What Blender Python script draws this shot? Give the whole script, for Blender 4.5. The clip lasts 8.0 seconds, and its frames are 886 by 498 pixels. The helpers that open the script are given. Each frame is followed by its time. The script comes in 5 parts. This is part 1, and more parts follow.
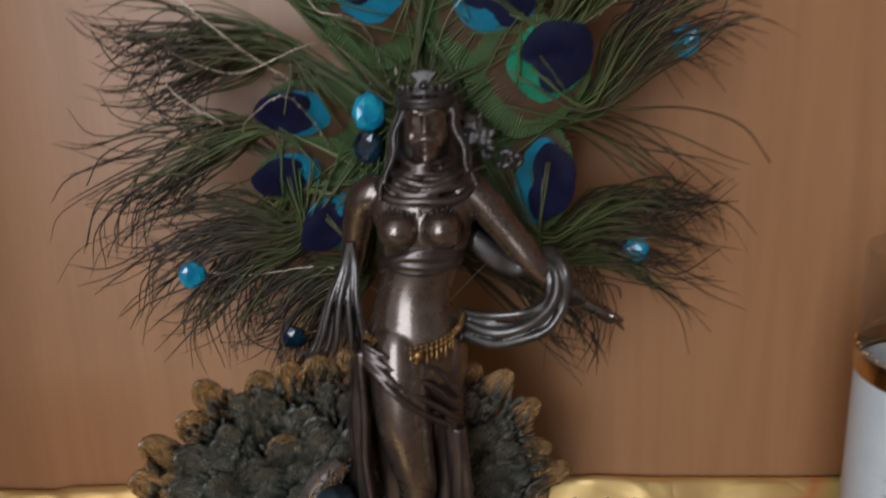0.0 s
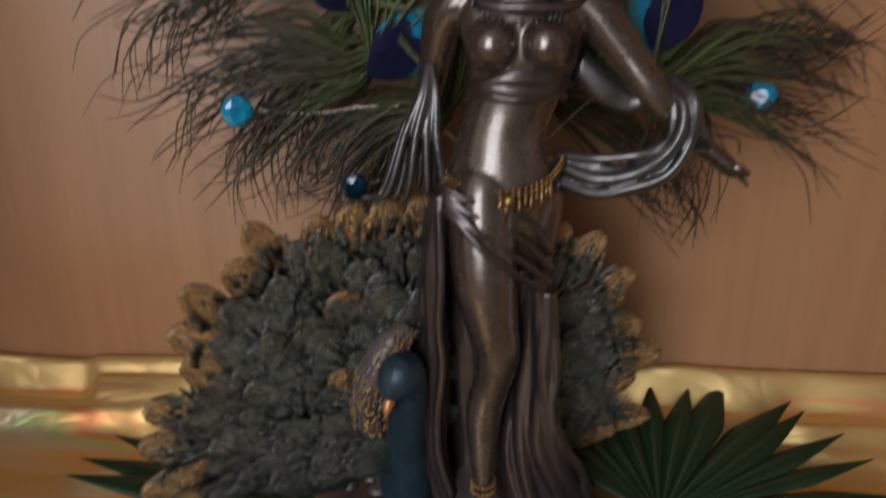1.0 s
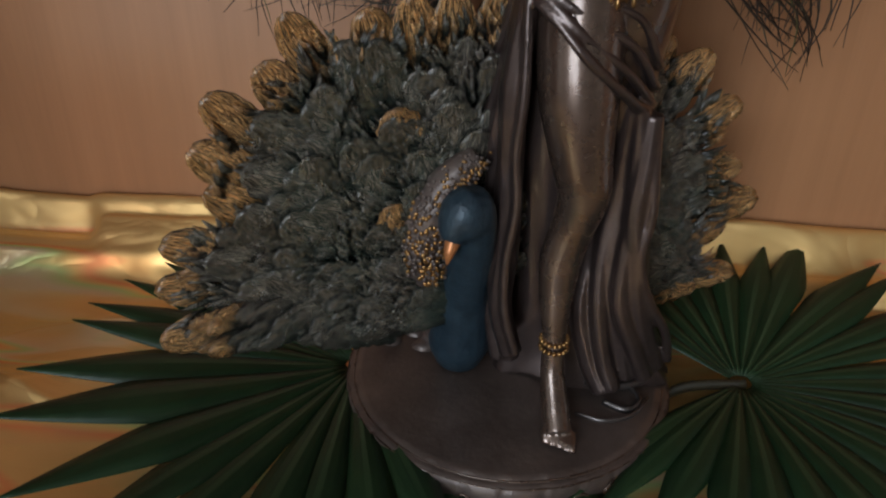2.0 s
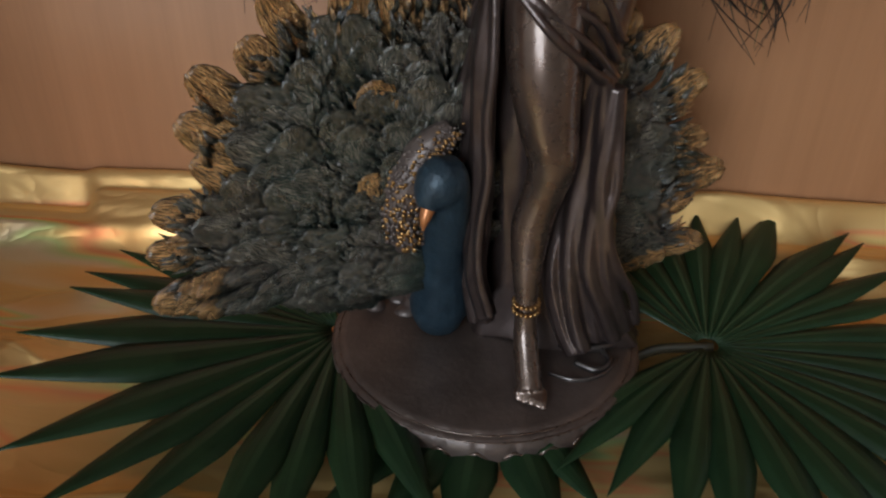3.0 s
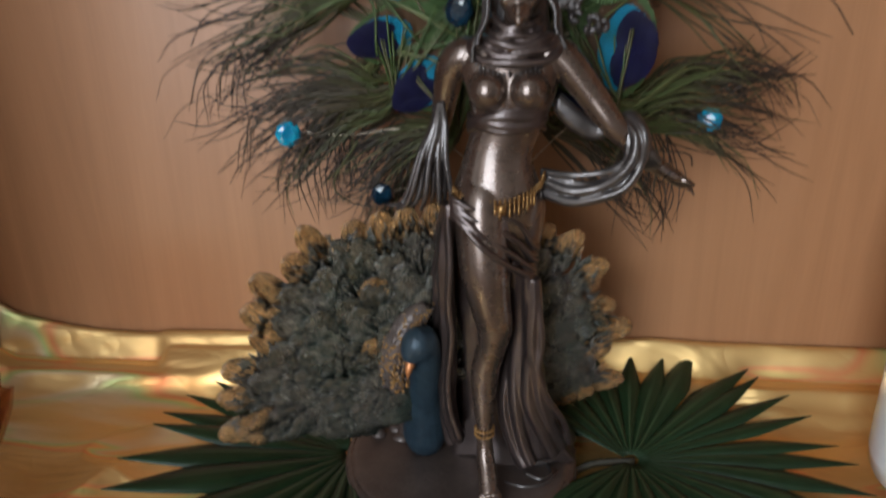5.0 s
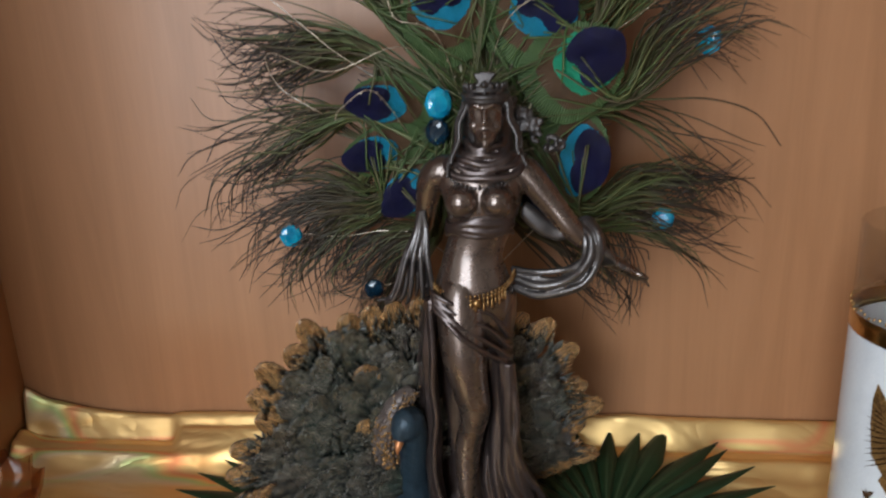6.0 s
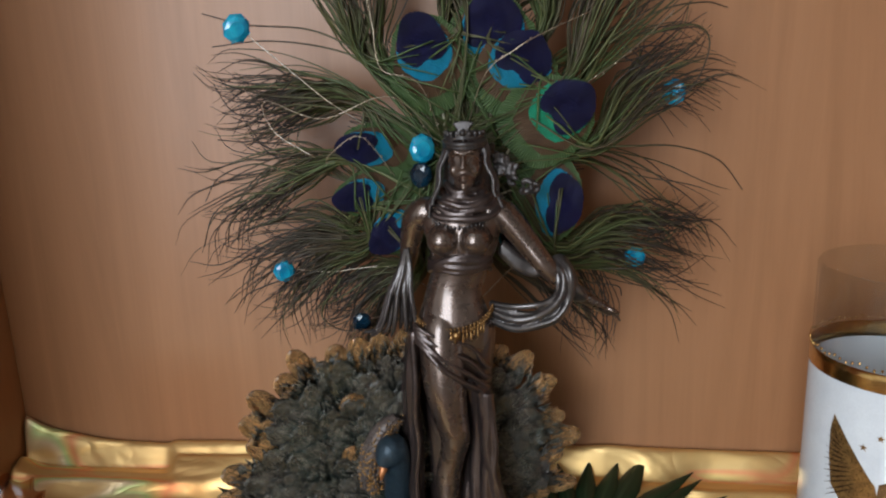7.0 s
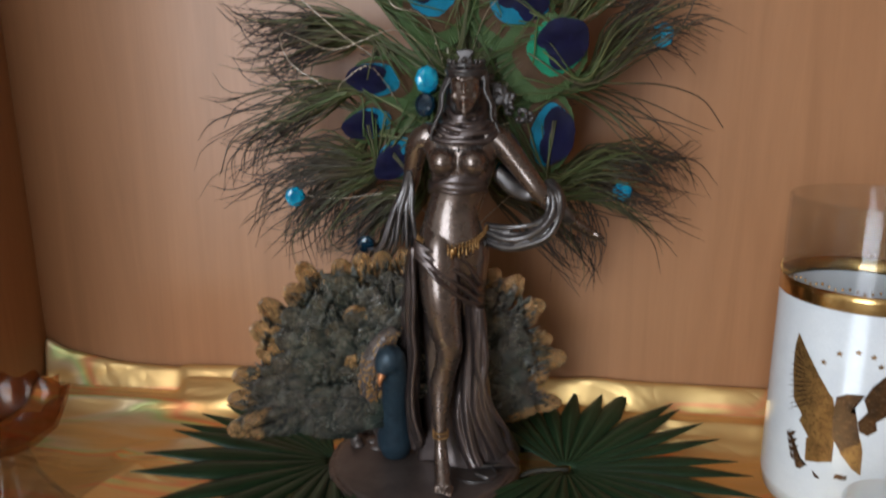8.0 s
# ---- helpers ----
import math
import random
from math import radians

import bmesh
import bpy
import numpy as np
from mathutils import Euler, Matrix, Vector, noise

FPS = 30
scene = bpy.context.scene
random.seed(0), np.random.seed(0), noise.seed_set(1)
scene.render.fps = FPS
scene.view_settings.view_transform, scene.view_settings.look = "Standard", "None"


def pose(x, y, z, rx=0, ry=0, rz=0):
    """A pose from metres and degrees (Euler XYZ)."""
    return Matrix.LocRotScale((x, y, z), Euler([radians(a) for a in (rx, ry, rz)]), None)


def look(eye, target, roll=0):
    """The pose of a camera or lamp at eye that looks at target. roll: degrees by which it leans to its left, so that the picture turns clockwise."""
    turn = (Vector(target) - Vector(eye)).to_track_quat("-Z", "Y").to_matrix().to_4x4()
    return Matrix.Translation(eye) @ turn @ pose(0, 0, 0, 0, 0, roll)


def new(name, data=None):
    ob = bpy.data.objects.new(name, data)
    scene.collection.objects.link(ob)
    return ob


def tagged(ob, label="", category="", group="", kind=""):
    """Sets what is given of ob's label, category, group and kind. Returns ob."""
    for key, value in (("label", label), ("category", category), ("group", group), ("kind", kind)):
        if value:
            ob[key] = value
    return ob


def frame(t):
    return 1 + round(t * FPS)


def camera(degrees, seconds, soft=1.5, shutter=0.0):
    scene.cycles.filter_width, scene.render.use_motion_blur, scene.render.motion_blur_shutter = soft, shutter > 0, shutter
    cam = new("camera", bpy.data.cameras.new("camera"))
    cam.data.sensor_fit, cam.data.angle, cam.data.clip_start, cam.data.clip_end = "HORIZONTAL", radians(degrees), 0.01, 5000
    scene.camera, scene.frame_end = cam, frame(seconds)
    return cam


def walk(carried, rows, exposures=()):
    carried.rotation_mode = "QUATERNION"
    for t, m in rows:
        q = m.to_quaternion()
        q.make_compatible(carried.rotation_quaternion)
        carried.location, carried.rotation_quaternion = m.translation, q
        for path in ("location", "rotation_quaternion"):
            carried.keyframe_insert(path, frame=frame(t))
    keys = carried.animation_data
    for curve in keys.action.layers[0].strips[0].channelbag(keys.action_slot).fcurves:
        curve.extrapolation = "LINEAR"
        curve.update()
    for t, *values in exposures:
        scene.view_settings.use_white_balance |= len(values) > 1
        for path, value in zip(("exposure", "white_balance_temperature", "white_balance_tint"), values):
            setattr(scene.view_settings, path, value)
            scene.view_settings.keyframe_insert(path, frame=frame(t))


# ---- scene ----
cam = camera(60.73, 8.0, soft=2.1, shutter=0.6)
ROWS = [
    (0, 0.0446, -0.2909, 0.2650, 75.92, 1.79, 2.10),
    (0.5, 0.0307, -0.2699, 0.2500, 73.07, 1.29, 3.22),
    (1, 0.0181, -0.2525, 0.2252, 69.45, 0.43, 4.33),
    (1.5, 0.0057, -0.2368, 0.2050, 64.71, -0.38, 4.99),
    (2, -0.0078, -0.2167, 0.1934, 59.44, -1.01, 4.95),
    (3.5, 0.0103, -0.2461, 0.2015, 57.99, -0.61, 4.94),
    (4, 0.0195, -0.2706, 0.2133, 60.31, -0.08, 4.69),
    (4.5, 0.0260, -0.2985, 0.2349, 64.04, 0.41, 5.13),
    (5, 0.0297, -0.3190, 0.2579, 68.00, 1.17, 5.88),
    (6.5, 0.0563, -0.3693, 0.2881, 74.96, 2.35, 6.32),
    (7, 0.0601, -0.3789, 0.2900, 76.04, 1.92, 6.45),
    (7.5, 0.0637, -0.3993, 0.2774, 76.24, 1.01, 6.93),
    (8, 0.0674, -0.4196, 0.2587, 75.62, 0.23, 7.22),
]
EXPOSURES = [(0.0, -0.08), (2.0, -0.1), (3.5, 0.12), (5.0, 0.34), (7.0, 0.22), (8.0, 0.28)]
walk(cam, [(t, pose(x, y, z, rx, ry, rz)) for t, x, y, z, rx, ry, rz in ROWS], EXPOSURES)
# the statuette's round base stands on z = 0, the cabinet's back is at y = 0.108
BACK, LEFT, RIGHT, FRONT, TOP = 0.108, -0.322, 0.40, -0.20, 0.62

# ---- light ----
world = bpy.data.worlds.new("world")
scene.world = world
world.use_nodes = True
wn = world.node_tree.nodes
sky = wn.new("ShaderNodeTexSky")
sky.sky_type, sky.sun_disc, sky.sun_elevation, sky.sun_rotation = "NISHITA", False, radians(35), radians(150)
wn["Background"].inputs["Strength"].default_value = 0.1
world.node_tree.links.new(sky.outputs["Color"], wn["Background"].inputs["Color"])

# daylight in the opening of a tall window door behind and to the left of the camera
WIN_X, WIN_Z, WIN_W, WIN_H, WIN_Y = -0.82, 0.74, 1.10, 1.94, -2.45
win = bpy.data.lights.new("window_daylight", "AREA")
win.shape, win.size, win.size_y, win.energy, win.color = "RECTANGLE", WIN_W, WIN_H, 57.0, (0.80, 0.90, 1.0)
win_ob = new("window_daylight", win)
win_ob.matrix_world = look((WIN_X, WIN_Y - 0.02, WIN_Z), (WIN_X, 0.0, WIN_Z))


# ---- materials ----
def rgba(c):
    return (c[0], c[1], c[2], 1.0)


class Nodes:
    """A small wrapper to build a node material."""

    def __init__(self, name, rough=0.5, metal=0.0, **more):
        self.mat = bpy.data.materials.new(name)
        self.mat.use_nodes = True
        self.tree = self.mat.node_tree
        self.bsdf = self.tree.nodes["Principled BSDF"]
        self.bsdf.inputs["Roughness"].default_value = rough
        self.bsdf.inputs["Metallic"].default_value = metal
        for key, value in more.items():
            self.bsdf.inputs[key.replace("_", " ")].default_value = value

    def node(self, kind):
        return self.tree.nodes.new(kind)

    def link(self, a, b):
        self.tree.links.new(a, b)

    def coords(self, which="Object", scale=(1, 1, 1), turn=(0, 0, 0)):
        tc, mp = self.node("ShaderNodeTexCoord"), self.node("ShaderNodeMapping")
        mp.inputs["Scale"].default_value = scale
        mp.inputs["Rotation"].default_value = turn
        self.link(tc.outputs[which], mp.inputs["Vector"])
        return mp.outputs["Vector"]

    def noise(self, vec, scale, detail=4, rough=0.6, distortion=0.0):
        n = self.node("ShaderNodeTexNoise")
        n.inputs["Scale"].default_value, n.inputs["Detail"].default_value = scale, detail
        n.inputs["Roughness"].default_value, n.inputs["Distortion"].default_value = rough, distortion
        self.link(vec, n.inputs["Vector"])
        return n.outputs["Fac"]

    def wave(self, vec, scale, distortion=0.0, direction="X"):
        n = self.node("ShaderNodeTexWave")
        n.bands_direction = direction
        n.inputs["Scale"].default_value, n.inputs["Distortion"].default_value = scale, distortion
        self.link(vec, n.inputs["Vector"])
        return n.outputs["Fac"]

    def ramp(self, fac, stops):
        n = self.node("ShaderNodeValToRGB")
        el = n.color_ramp.elements
        while len(el) < len(stops):
            el.new(0.5)
        for e, (p, c) in zip(el, stops):
            e.position, e.color = p, rgba(c)
        self.link(fac, n.inputs["Fac"])
        return n.outputs["Color"]

    def mix(self, fac, a, b, blend="MIX"):
        n = self.node("ShaderNodeMix")
        n.data_type, n.blend_type = "RGBA", blend
        for sock, v in ((n.inputs[0], fac), (n.inputs[6], a), (n.inputs[7], b)):
            if isinstance(v, bpy.types.NodeSocket):
                self.link(v, sock)
            elif isinstance(v, (int, float)):
                sock.default_value = v
            else:
                sock.default_value = rgba(v)
        return n.outputs[2]

    def math(self, op, a, b=0.0):
        n = self.node("ShaderNodeMath")
        n.operation = op
        for k, v in enumerate((a, b)):
            if isinstance(v, bpy.types.NodeSocket):
                self.link(v, n.inputs[k])
            else:
                n.inputs[k].default_value = v
        return n.outputs["Value"]

    def base(self, col):
        self.link(col, self.bsdf.inputs["Base Color"])
        return self

    def rough(self, fac, low, high):
        n = self.node("ShaderNodeMapRange")
        n.inputs["To Min"].default_value, n.inputs["To Max"].default_value = low, high
        self.link(fac, n.inputs["Value"])
        self.link(n.outputs["Result"], self.bsdf.inputs["Roughness"])
        return self

    def bump(self, height, strength, distance):
        n = self.node("ShaderNodeBump")
        n.inputs["Strength"].default_value, n.inputs["Distance"].default_value = strength, distance
        self.link(height, n.inputs["Height"])
        prior = self.bsdf.inputs["Normal"].links
        if prior:
            self.link(prior[0].from_socket, n.inputs["Normal"])
        self.link(n.outputs["Normal"], self.bsdf.inputs["Normal"])
        return self


def mottled(name, dark, light, scale, rough, metal=0.0, bump=0.0, fine=900.0, **more):
    """Two tones in blotches and grain, with a fine relief."""
    m = Nodes(name, rough, metal, **more)
    v = m.coords()
    big, small = m.noise(v, scale, 5), m.noise(v, fine, 3)
    col = m.mix(m.math("MULTIPLY", small, 0.35), m.ramp(big, [(0.3, dark), (0.7, light)]), [c * 0.6 for c in dark])
    m.base(col).rough(m.noise(v, scale * 3, 4), max(0.03, rough - 0.08), min(1, rough + 0.1))
    if bump:
        m.bump(small, bump, 0.0004)
    return m.mat


def wood_veneer():
    m = Nodes("beech_veneer", 0.42, 0.0, Specular_IOR_Level=0.42, Coat_Weight=0.18, Coat_Roughness=0.28)
    v = m.coords(scale=(1, 1, 0.05))
    grain, fine = m.noise(v, 42, 6, 0.65, 1.2), m.noise(v, 330, 4, 0.7)
    broad = m.noise(m.coords(scale=(1, 1, 0.25)), 6, 3)
    col = m.ramp(grain, [(0.25, (0.30, 0.135, 0.058)), (0.5, (0.38, 0.175, 0.078)), (0.78, (0.45, 0.215, 0.10))])
    col = m.mix(m.math("MULTIPLY", fine, 0.3), col, (0.26, 0.11, 0.045))
    col = m.mix(m.math("MULTIPLY", broad, 0.35), col, (0.40, 0.19, 0.09))
    m.base(col).rough(fine, 0.36, 0.48).bump(fine, 0.08, 0.0003)
    return m.mat


def foil_gold():
    """Gilt foil; its faint rainbow sheen is painted into the colour and runs in broad streaks."""
    m = Nodes("holographic_gold_foil", 0.36, 0.64)
    v = m.coords(scale=(0.8, 3.4, 2.4), turn=(0, 0, 0.3))
    streak = m.noise(v, 7, 2, 0.4, 0.6)
    rainbow = m.ramp(streak, [(0.36, (0.80, 0.50, 0.18)), (0.47, (0.86, 0.57, 0.23)), (0.495, (0.98, 0.36, 0.16)), (0.515, (0.95, 0.66, 0.24)),
                              (0.535, (0.62, 0.82, 0.34)), (0.56, (0.86, 0.74, 0.48)), (0.60, (0.86, 0.58, 0.24)), (0.8, (0.74, 0.44, 0.15))])
    tone = m.noise(m.coords(), 14, 4)
    col = m.mix(m.math("MULTIPLY", tone, 0.40), rainbow, (0.92, 0.63, 0.28))
    m.base(col).rough(tone, 0.24, 0.48)
    m.bump(m.noise(m.coords(scale=(1, 1.3, 1), turn=(0, 0, 0.6)), 11, 2, 0.5, 0.9), 0.42, 0.008)
    m.bump(m.math("ABSOLUTE", m.math("SUBTRACT", m.noise(m.coords(scale=(0.6, 2.0, 1), turn=(0, 0, 0.15)), 9, 2, 0.5, 1.0), 0.5)), 0.55, 0.012)
    crinkle = m.noise(m.coords(scale=(0.7, 1.8, 1.4), turn=(0, 0, -0.25)), 24, 2, 0.5, 0.8)
    m.bump(m.math("ABSOLUTE", m.math("SUBTRACT", crinkle, 0.5)), 0.5, 0.006)
    m.bump(m.noise(m.coords(), 300, 3), 0.05, 0.0005)
    return m.mat


def carved_train(name, dark, light, tip, cover=0.30):
    """Painted relief feathers: barbs as fine ridges on either side of a rib, the tip in another tone: gilding, or
    highlights put into the colour.
    """
    m = Nodes(name, 0.28, 0.7, Coat_Weight=0.7, Coat_Roughness=0.16)
    tc, sep = m.node("ShaderNodeTexCoord"), m.node("ShaderNodeSeparateXYZ")
    m.link(tc.outputs["UV"], sep.inputs["Vector"])
    across = m.math("ABSOLUTE", m.math("SUBTRACT", sep.outputs["X"], 0.5))
    slant = m.math("SUBTRACT", sep.outputs["Y"], m.math("MULTIPLY", across, 0.75))
    wob = m.noise(m.coords(), 160, 3)
    ridge = m.math("SINE", m.math("MULTIPLY", m.math("ADD", slant, m.math("MULTIPLY", wob, 0.16)), 70.0))
    streak = m.math("SUBTRACT", m.noise(m.coords("UV", scale=(11, 2.4, 1)), 3.0, 4, 0.65, 0.8), 0.08)
    blot = m.noise(m.coords(), 70, 5)
    wash = m.ramp(m.noise(m.coords(), 32, 3), [(0.38, (1.25, 0.98, 0.92)), (0.62, (0.72, 1.0, 0.86))])
    col = m.mix(1.0, m.ramp(blot, [(0.3, dark), (0.7, light)]), wash, "MULTIPLY")
    reach = m.node("ShaderNodeMapRange")
    reach.inputs["From Min"].default_value, reach.inputs["From Max"].default_value = 0.42, 0.80
    m.link(m.math("ADD", sep.outputs["Y"], m.math("MULTIPLY", m.math("SUBTRACT", blot, 0.5), 0.6)), reach.inputs["Value"])
    worn_glint = m.math("MULTIPLY", reach.outputs["Result"], m.math("MAXIMUM", m.math("ADD", m.math("MULTIPLY", ridge, 0.10), m.math("MULTIPLY", m.math("SUBTRACT", streak, cover), 7.0)), 0.0))
    m.base(m.mix(m.math("MINIMUM", worn_glint, 1.0), col, tip)).rough(blot, 0.18, 0.36)
    m.bump(streak, 0.9, 0.0016).bump(ridge, 0.35, 0.0007).bump(m.noise(m.coords(), 260, 4, 0.6), 0.18, 0.0008)
    return m.mat


def plume_vane(name, root, middle, tip, rough=0.45, sheen=0.15):
    """Feather barbs: coloured along their length, by the strand's own UV."""
    m = Nodes(name, rough, sheen)
    tc, sep = m.node("ShaderNodeTexCoord"), m.node("ShaderNodeSeparateXYZ")
    m.link(tc.outputs["UV"], sep.inputs["Vector"])
    geo = m.node("ShaderNodeNewGeometry")
    shift = m.math("ADD", sep.outputs["Y"], m.math("MULTIPLY", m.math("SUBTRACT", geo.outputs["Random Per Island"], 0.5), 0.35))
    col = m.ramp(shift, [(0.05, root), (0.38, middle), (0.72, tip)])
    pale = m.math("MULTIPLY", m.math("GREATER_THAN", geo.outputs["Random Per Island"], 0.82), 0.45)
    m.base(m.mix(pale, col, [c * 2.2 for c in middle]))
    return m.mat


def eye_vane(name, dark, light, metal=0.15, rough=0.48):
    """The eye of a plume: fine barbs that run outwards, paler between, with a silky gloss."""
    m = Nodes(name, rough, metal)
    tc, sep = m.node("ShaderNodeTexCoord"), m.node("ShaderNodeSeparateXYZ")
    m.link(tc.outputs["UV"], sep.inputs["Vector"])
    wob = m.noise(m.coords(), 220, 3)
    strands = m.math("SINE", m.math("ADD", m.math("MULTIPLY", sep.outputs["X"], 110.0), m.math("MULTIPLY", wob, 9.0)))
    blot = m.noise(m.coords(), 90, 4)
    col = m.ramp(blot, [(0.3, dark), (0.7, light)])
    m.base(m.mix(m.math("ADD", m.math("MULTIPLY", strands, 0.28), 0.30), col, [c * 0.35 for c in dark]))
    m.bump(strands, 0.6, 0.0005)
    return m.mat


WOOD = wood_veneer()
FOIL = foil_gold()
BRONZE = mottled("brown_bronze", (0.104, 0.069, 0.054), (0.188, 0.128, 0.102), 60, 0.27, 0.75, 0.015, Coat_Weight=0.9, Coat_Roughness=0.15)
DRAPE = mottled("grey_bronze", (0.070, 0.060, 0.058), (0.145, 0.125, 0.120), 80, 0.32, 0.75, 0.12, Coat_Weight=0.5, Coat_Roughness=0.2)
EARTH = mottled("dark_bronze", (0.080, 0.058, 0.050), (0.150, 0.112, 0.097), 70, 0.42, 0.4, 0.6, 500, Coat_Weight=0.2, Coat_Roughness=0.3)
# TRAIN's pale tip tone paints streaky highlights into the colour; GILT's is gold paint
TRAIN = carved_train("green_patina", (0.017, 0.020, 0.018), (0.066, 0.072, 0.066), (0.34, 0.30, 0.24), 0.36)
GILT = carved_train("gilded_patina", (0.024, 0.024, 0.020), (0.060, 0.052, 0.038), (1.0, 0.55, 0.22), 0.33)
GOLD = mottled("worn_gold", (0.21, 0.105, 0.038), (0.48, 0.28, 0.11), 320, 0.30, 0.9, 0.2)
SKIRT = mottled("plum_bronze", (0.064, 0.045, 0.041), (0.120, 0.084, 0.076), 70, 0.32, 0.75, 0.08, Coat_Weight=0.5, Coat_Roughness=0.22)
HAIR = mottled("dusky_bronze", (0.055, 0.047, 0.045), (0.110, 0.094, 0.090), 90, 0.40, 0.65, 0.4, Coat_Weight=0.2, Coat_Roughness=0.3)
PEABLUE = mottled("blue_patina", (0.014, 0.028, 0.042), (0.034, 0.060, 0.080), 150, 0.40, 0.35, 0.9, 420)
BEAK = mottled("copper_paint", (0.45, 0.16, 0.06), (0.62, 0.26, 0.10), 300, 0.35, 0.5)


def palm_green():
    m = Nodes("palm_green", 0.45, 0.0, Specular_IOR_Level=0.30)
    tc, sep = m.node("ShaderNodeTexCoord"), m.node("ShaderNodeSeparateXYZ")
    m.link(tc.outputs["UV"], sep.inputs["Vector"])
    info = m.node("ShaderNodeObjectInfo")
    veins = m.math("SINE", m.math("MULTIPLY", sep.outputs["X"], 36.0))
    blot = m.noise(m.coords(), 55, 5)
    col = m.ramp(blot, [(0.3, (0.0075, 0.022, 0.009)), (0.7, (0.016, 0.040, 0.014))])
    col = m.mix(m.math("MULTIPLY", info.outputs["Random"], 0.4), col, (0.010, 0.032, 0.012))
    # midrib paler near the hub: light on the fold ridge, put into the colour
    off = m.math("ABSOLUTE", m.math("SUBTRACT", sep.outputs["X"], 0.5))
    rib = m.math("MULTIPLY", m.math("LESS_THAN", off, 0.07), m.math("MAXIMUM", m.math("SUBTRACT", 0.85, sep.outputs["Y"]), 0.0))
    m.base(m.mix(rib, col, (0.060, 0.095, 0.045))).rough(blot, 0.38, 0.54).bump(veins, 0.08, 0.0004).bump(m.noise(m.coords(), 300, 3), 0.15, 0.0004)
    return m.mat


LEAF = palm_green()
PETIOLE = mottled("palm_stem", (0.022, 0.020, 0.011), (0.050, 0.040, 0.022), 90, 0.5)
HERL = plume_vane("green_herl", (0.066, 0.108, 0.030), (0.085, 0.090, 0.032), (0.040, 0.024, 0.016))
HERL_DARK = plume_vane("bronze_herl", (0.095, 0.095, 0.036), (0.072, 0.054, 0.030), (0.034, 0.020, 0.014))
QUILL = mottled("pale_quill", (0.30, 0.26, 0.17), (0.45, 0.40, 0.28), 120, 0.4)
EYE_GREEN = eye_vane("eye_green", (0.010, 0.22, 0.10), (0.02, 0.40, 0.22))
EYE_TEAL = eye_vane("eye_teal", (0.004, 0.19, 0.26), (0.008, 0.30, 0.52))
EYE_NAVY = eye_vane("eye_navy", (0.005, 0.005, 0.028), (0.012, 0.013, 0.072))
EYE_BROWN = eye_vane("eye_bronze", (0.085, 0.042, 0.020), (0.14, 0.075, 0.036))
EYE_HERL = eye_vane("eye_herl", (0.055, 0.105, 0.030), (0.095, 0.150, 0.050))
WIRE = mottled("tinsel_wire", (0.42, 0.32, 0.22), (0.70, 0.60, 0.48), 400, 0.28, 0.9)


def gem_glass(name, tint, deep):
    m = Nodes(name, 0.04, 0.0, IOR=1.6, Transmission_Weight=0.45, Coat_Weight=0.3, Coat_Roughness=0.03)
    m.base(m.ramp(m.noise(m.coords(), 140, 2), [(0.35, deep), (0.65, tint)]))
    return m.mat


GEM = gem_glass("blue_gem", (0.02, 0.64, 0.90), (0.005, 0.30, 0.55))
GEM_DARK = gem_glass("dark_gem", (0.01, 0.05, 0.09), (0.004, 0.015, 0.03))


def clear_glass(name, tint=(0.97, 0.98, 0.98), rough=0.02):
    """Thin-walled glass: clear, with a gloss that grows at a slant."""
    m = Nodes(name)
    clear, gloss, fres, both = m.node("ShaderNodeBsdfTransparent"), m.node("ShaderNodeBsdfGlossy"), m.node("ShaderNodeLayerWeight"), m.node("ShaderNodeMixShader")
    m.link(m.mix(m.noise(m.coords(), 60, 3), tint, [c * 0.94 for c in tint]), clear.inputs["Color"])
    gloss.inputs["Roughness"].default_value = rough
    fres.inputs["Blend"].default_value = 0.5
    m.link(m.math("ADD", m.math("MULTIPLY", m.math("POWER", fres.outputs["Facing"], 4.0), 0.4), 0.026), both.inputs[0])
    m.link(clear.outputs["BSDF"], both.inputs[1])
    m.link(gloss.outputs["BSDF"], both.inputs[2])
    m.link(both.outputs["Shader"], m.tree.nodes["Material Output"].inputs["Surface"])
    return m.mat


GLASS = clear_glass("clear_glass")
AMBER = clear_glass("amber_glass", (0.88, 0.68, 0.54), 0.20)
FROST = clear_glass("ribbed_glass", (0.86, 0.85, 0.83), 0.24)
MILK = mottled("milk_glass", (0.70, 0.71, 0.74), (0.80, 0.81, 0.83), 40, 0.16)
GILT_BAND = mottled("gold_band", (0.52, 0.30, 0.10), (0.80, 0.52, 0.22), 200, 0.20, 1.0)
PRINT_BROWN = mottled("brown_print", (0.055, 0.028, 0.014), (0.16, 0.075, 0.028), 210, 0.25, 0.35)
PRINT_GOLD = mottled("gold_print", (0.20, 0.105, 0.035), (0.48, 0.26, 0.09), 260, 0.28, 0.6)
PLASTER = mottled("cream_plaster", (0.70, 0.66, 0.60), (0.78, 0.75, 0.70), 3, 0.8, 0.0, 0.2, 120)
PARQUET = mottled("oak_floor", (0.20, 0.115, 0.06), (0.30, 0.18, 0.10), 9, 0.45, 0.0, 0.1, 160)
WHITE = mottled("white_paint", (0.74, 0.74, 0.73), (0.80, 0.80, 0.79), 8, 0.4)


# ---- mesh helpers ----
def world_of(ob):
    m = ob.matrix_basis.copy()
    if ob.parent:
        m = world_of(ob.parent) @ ob.matrix_parent_inverse @ m
    return m


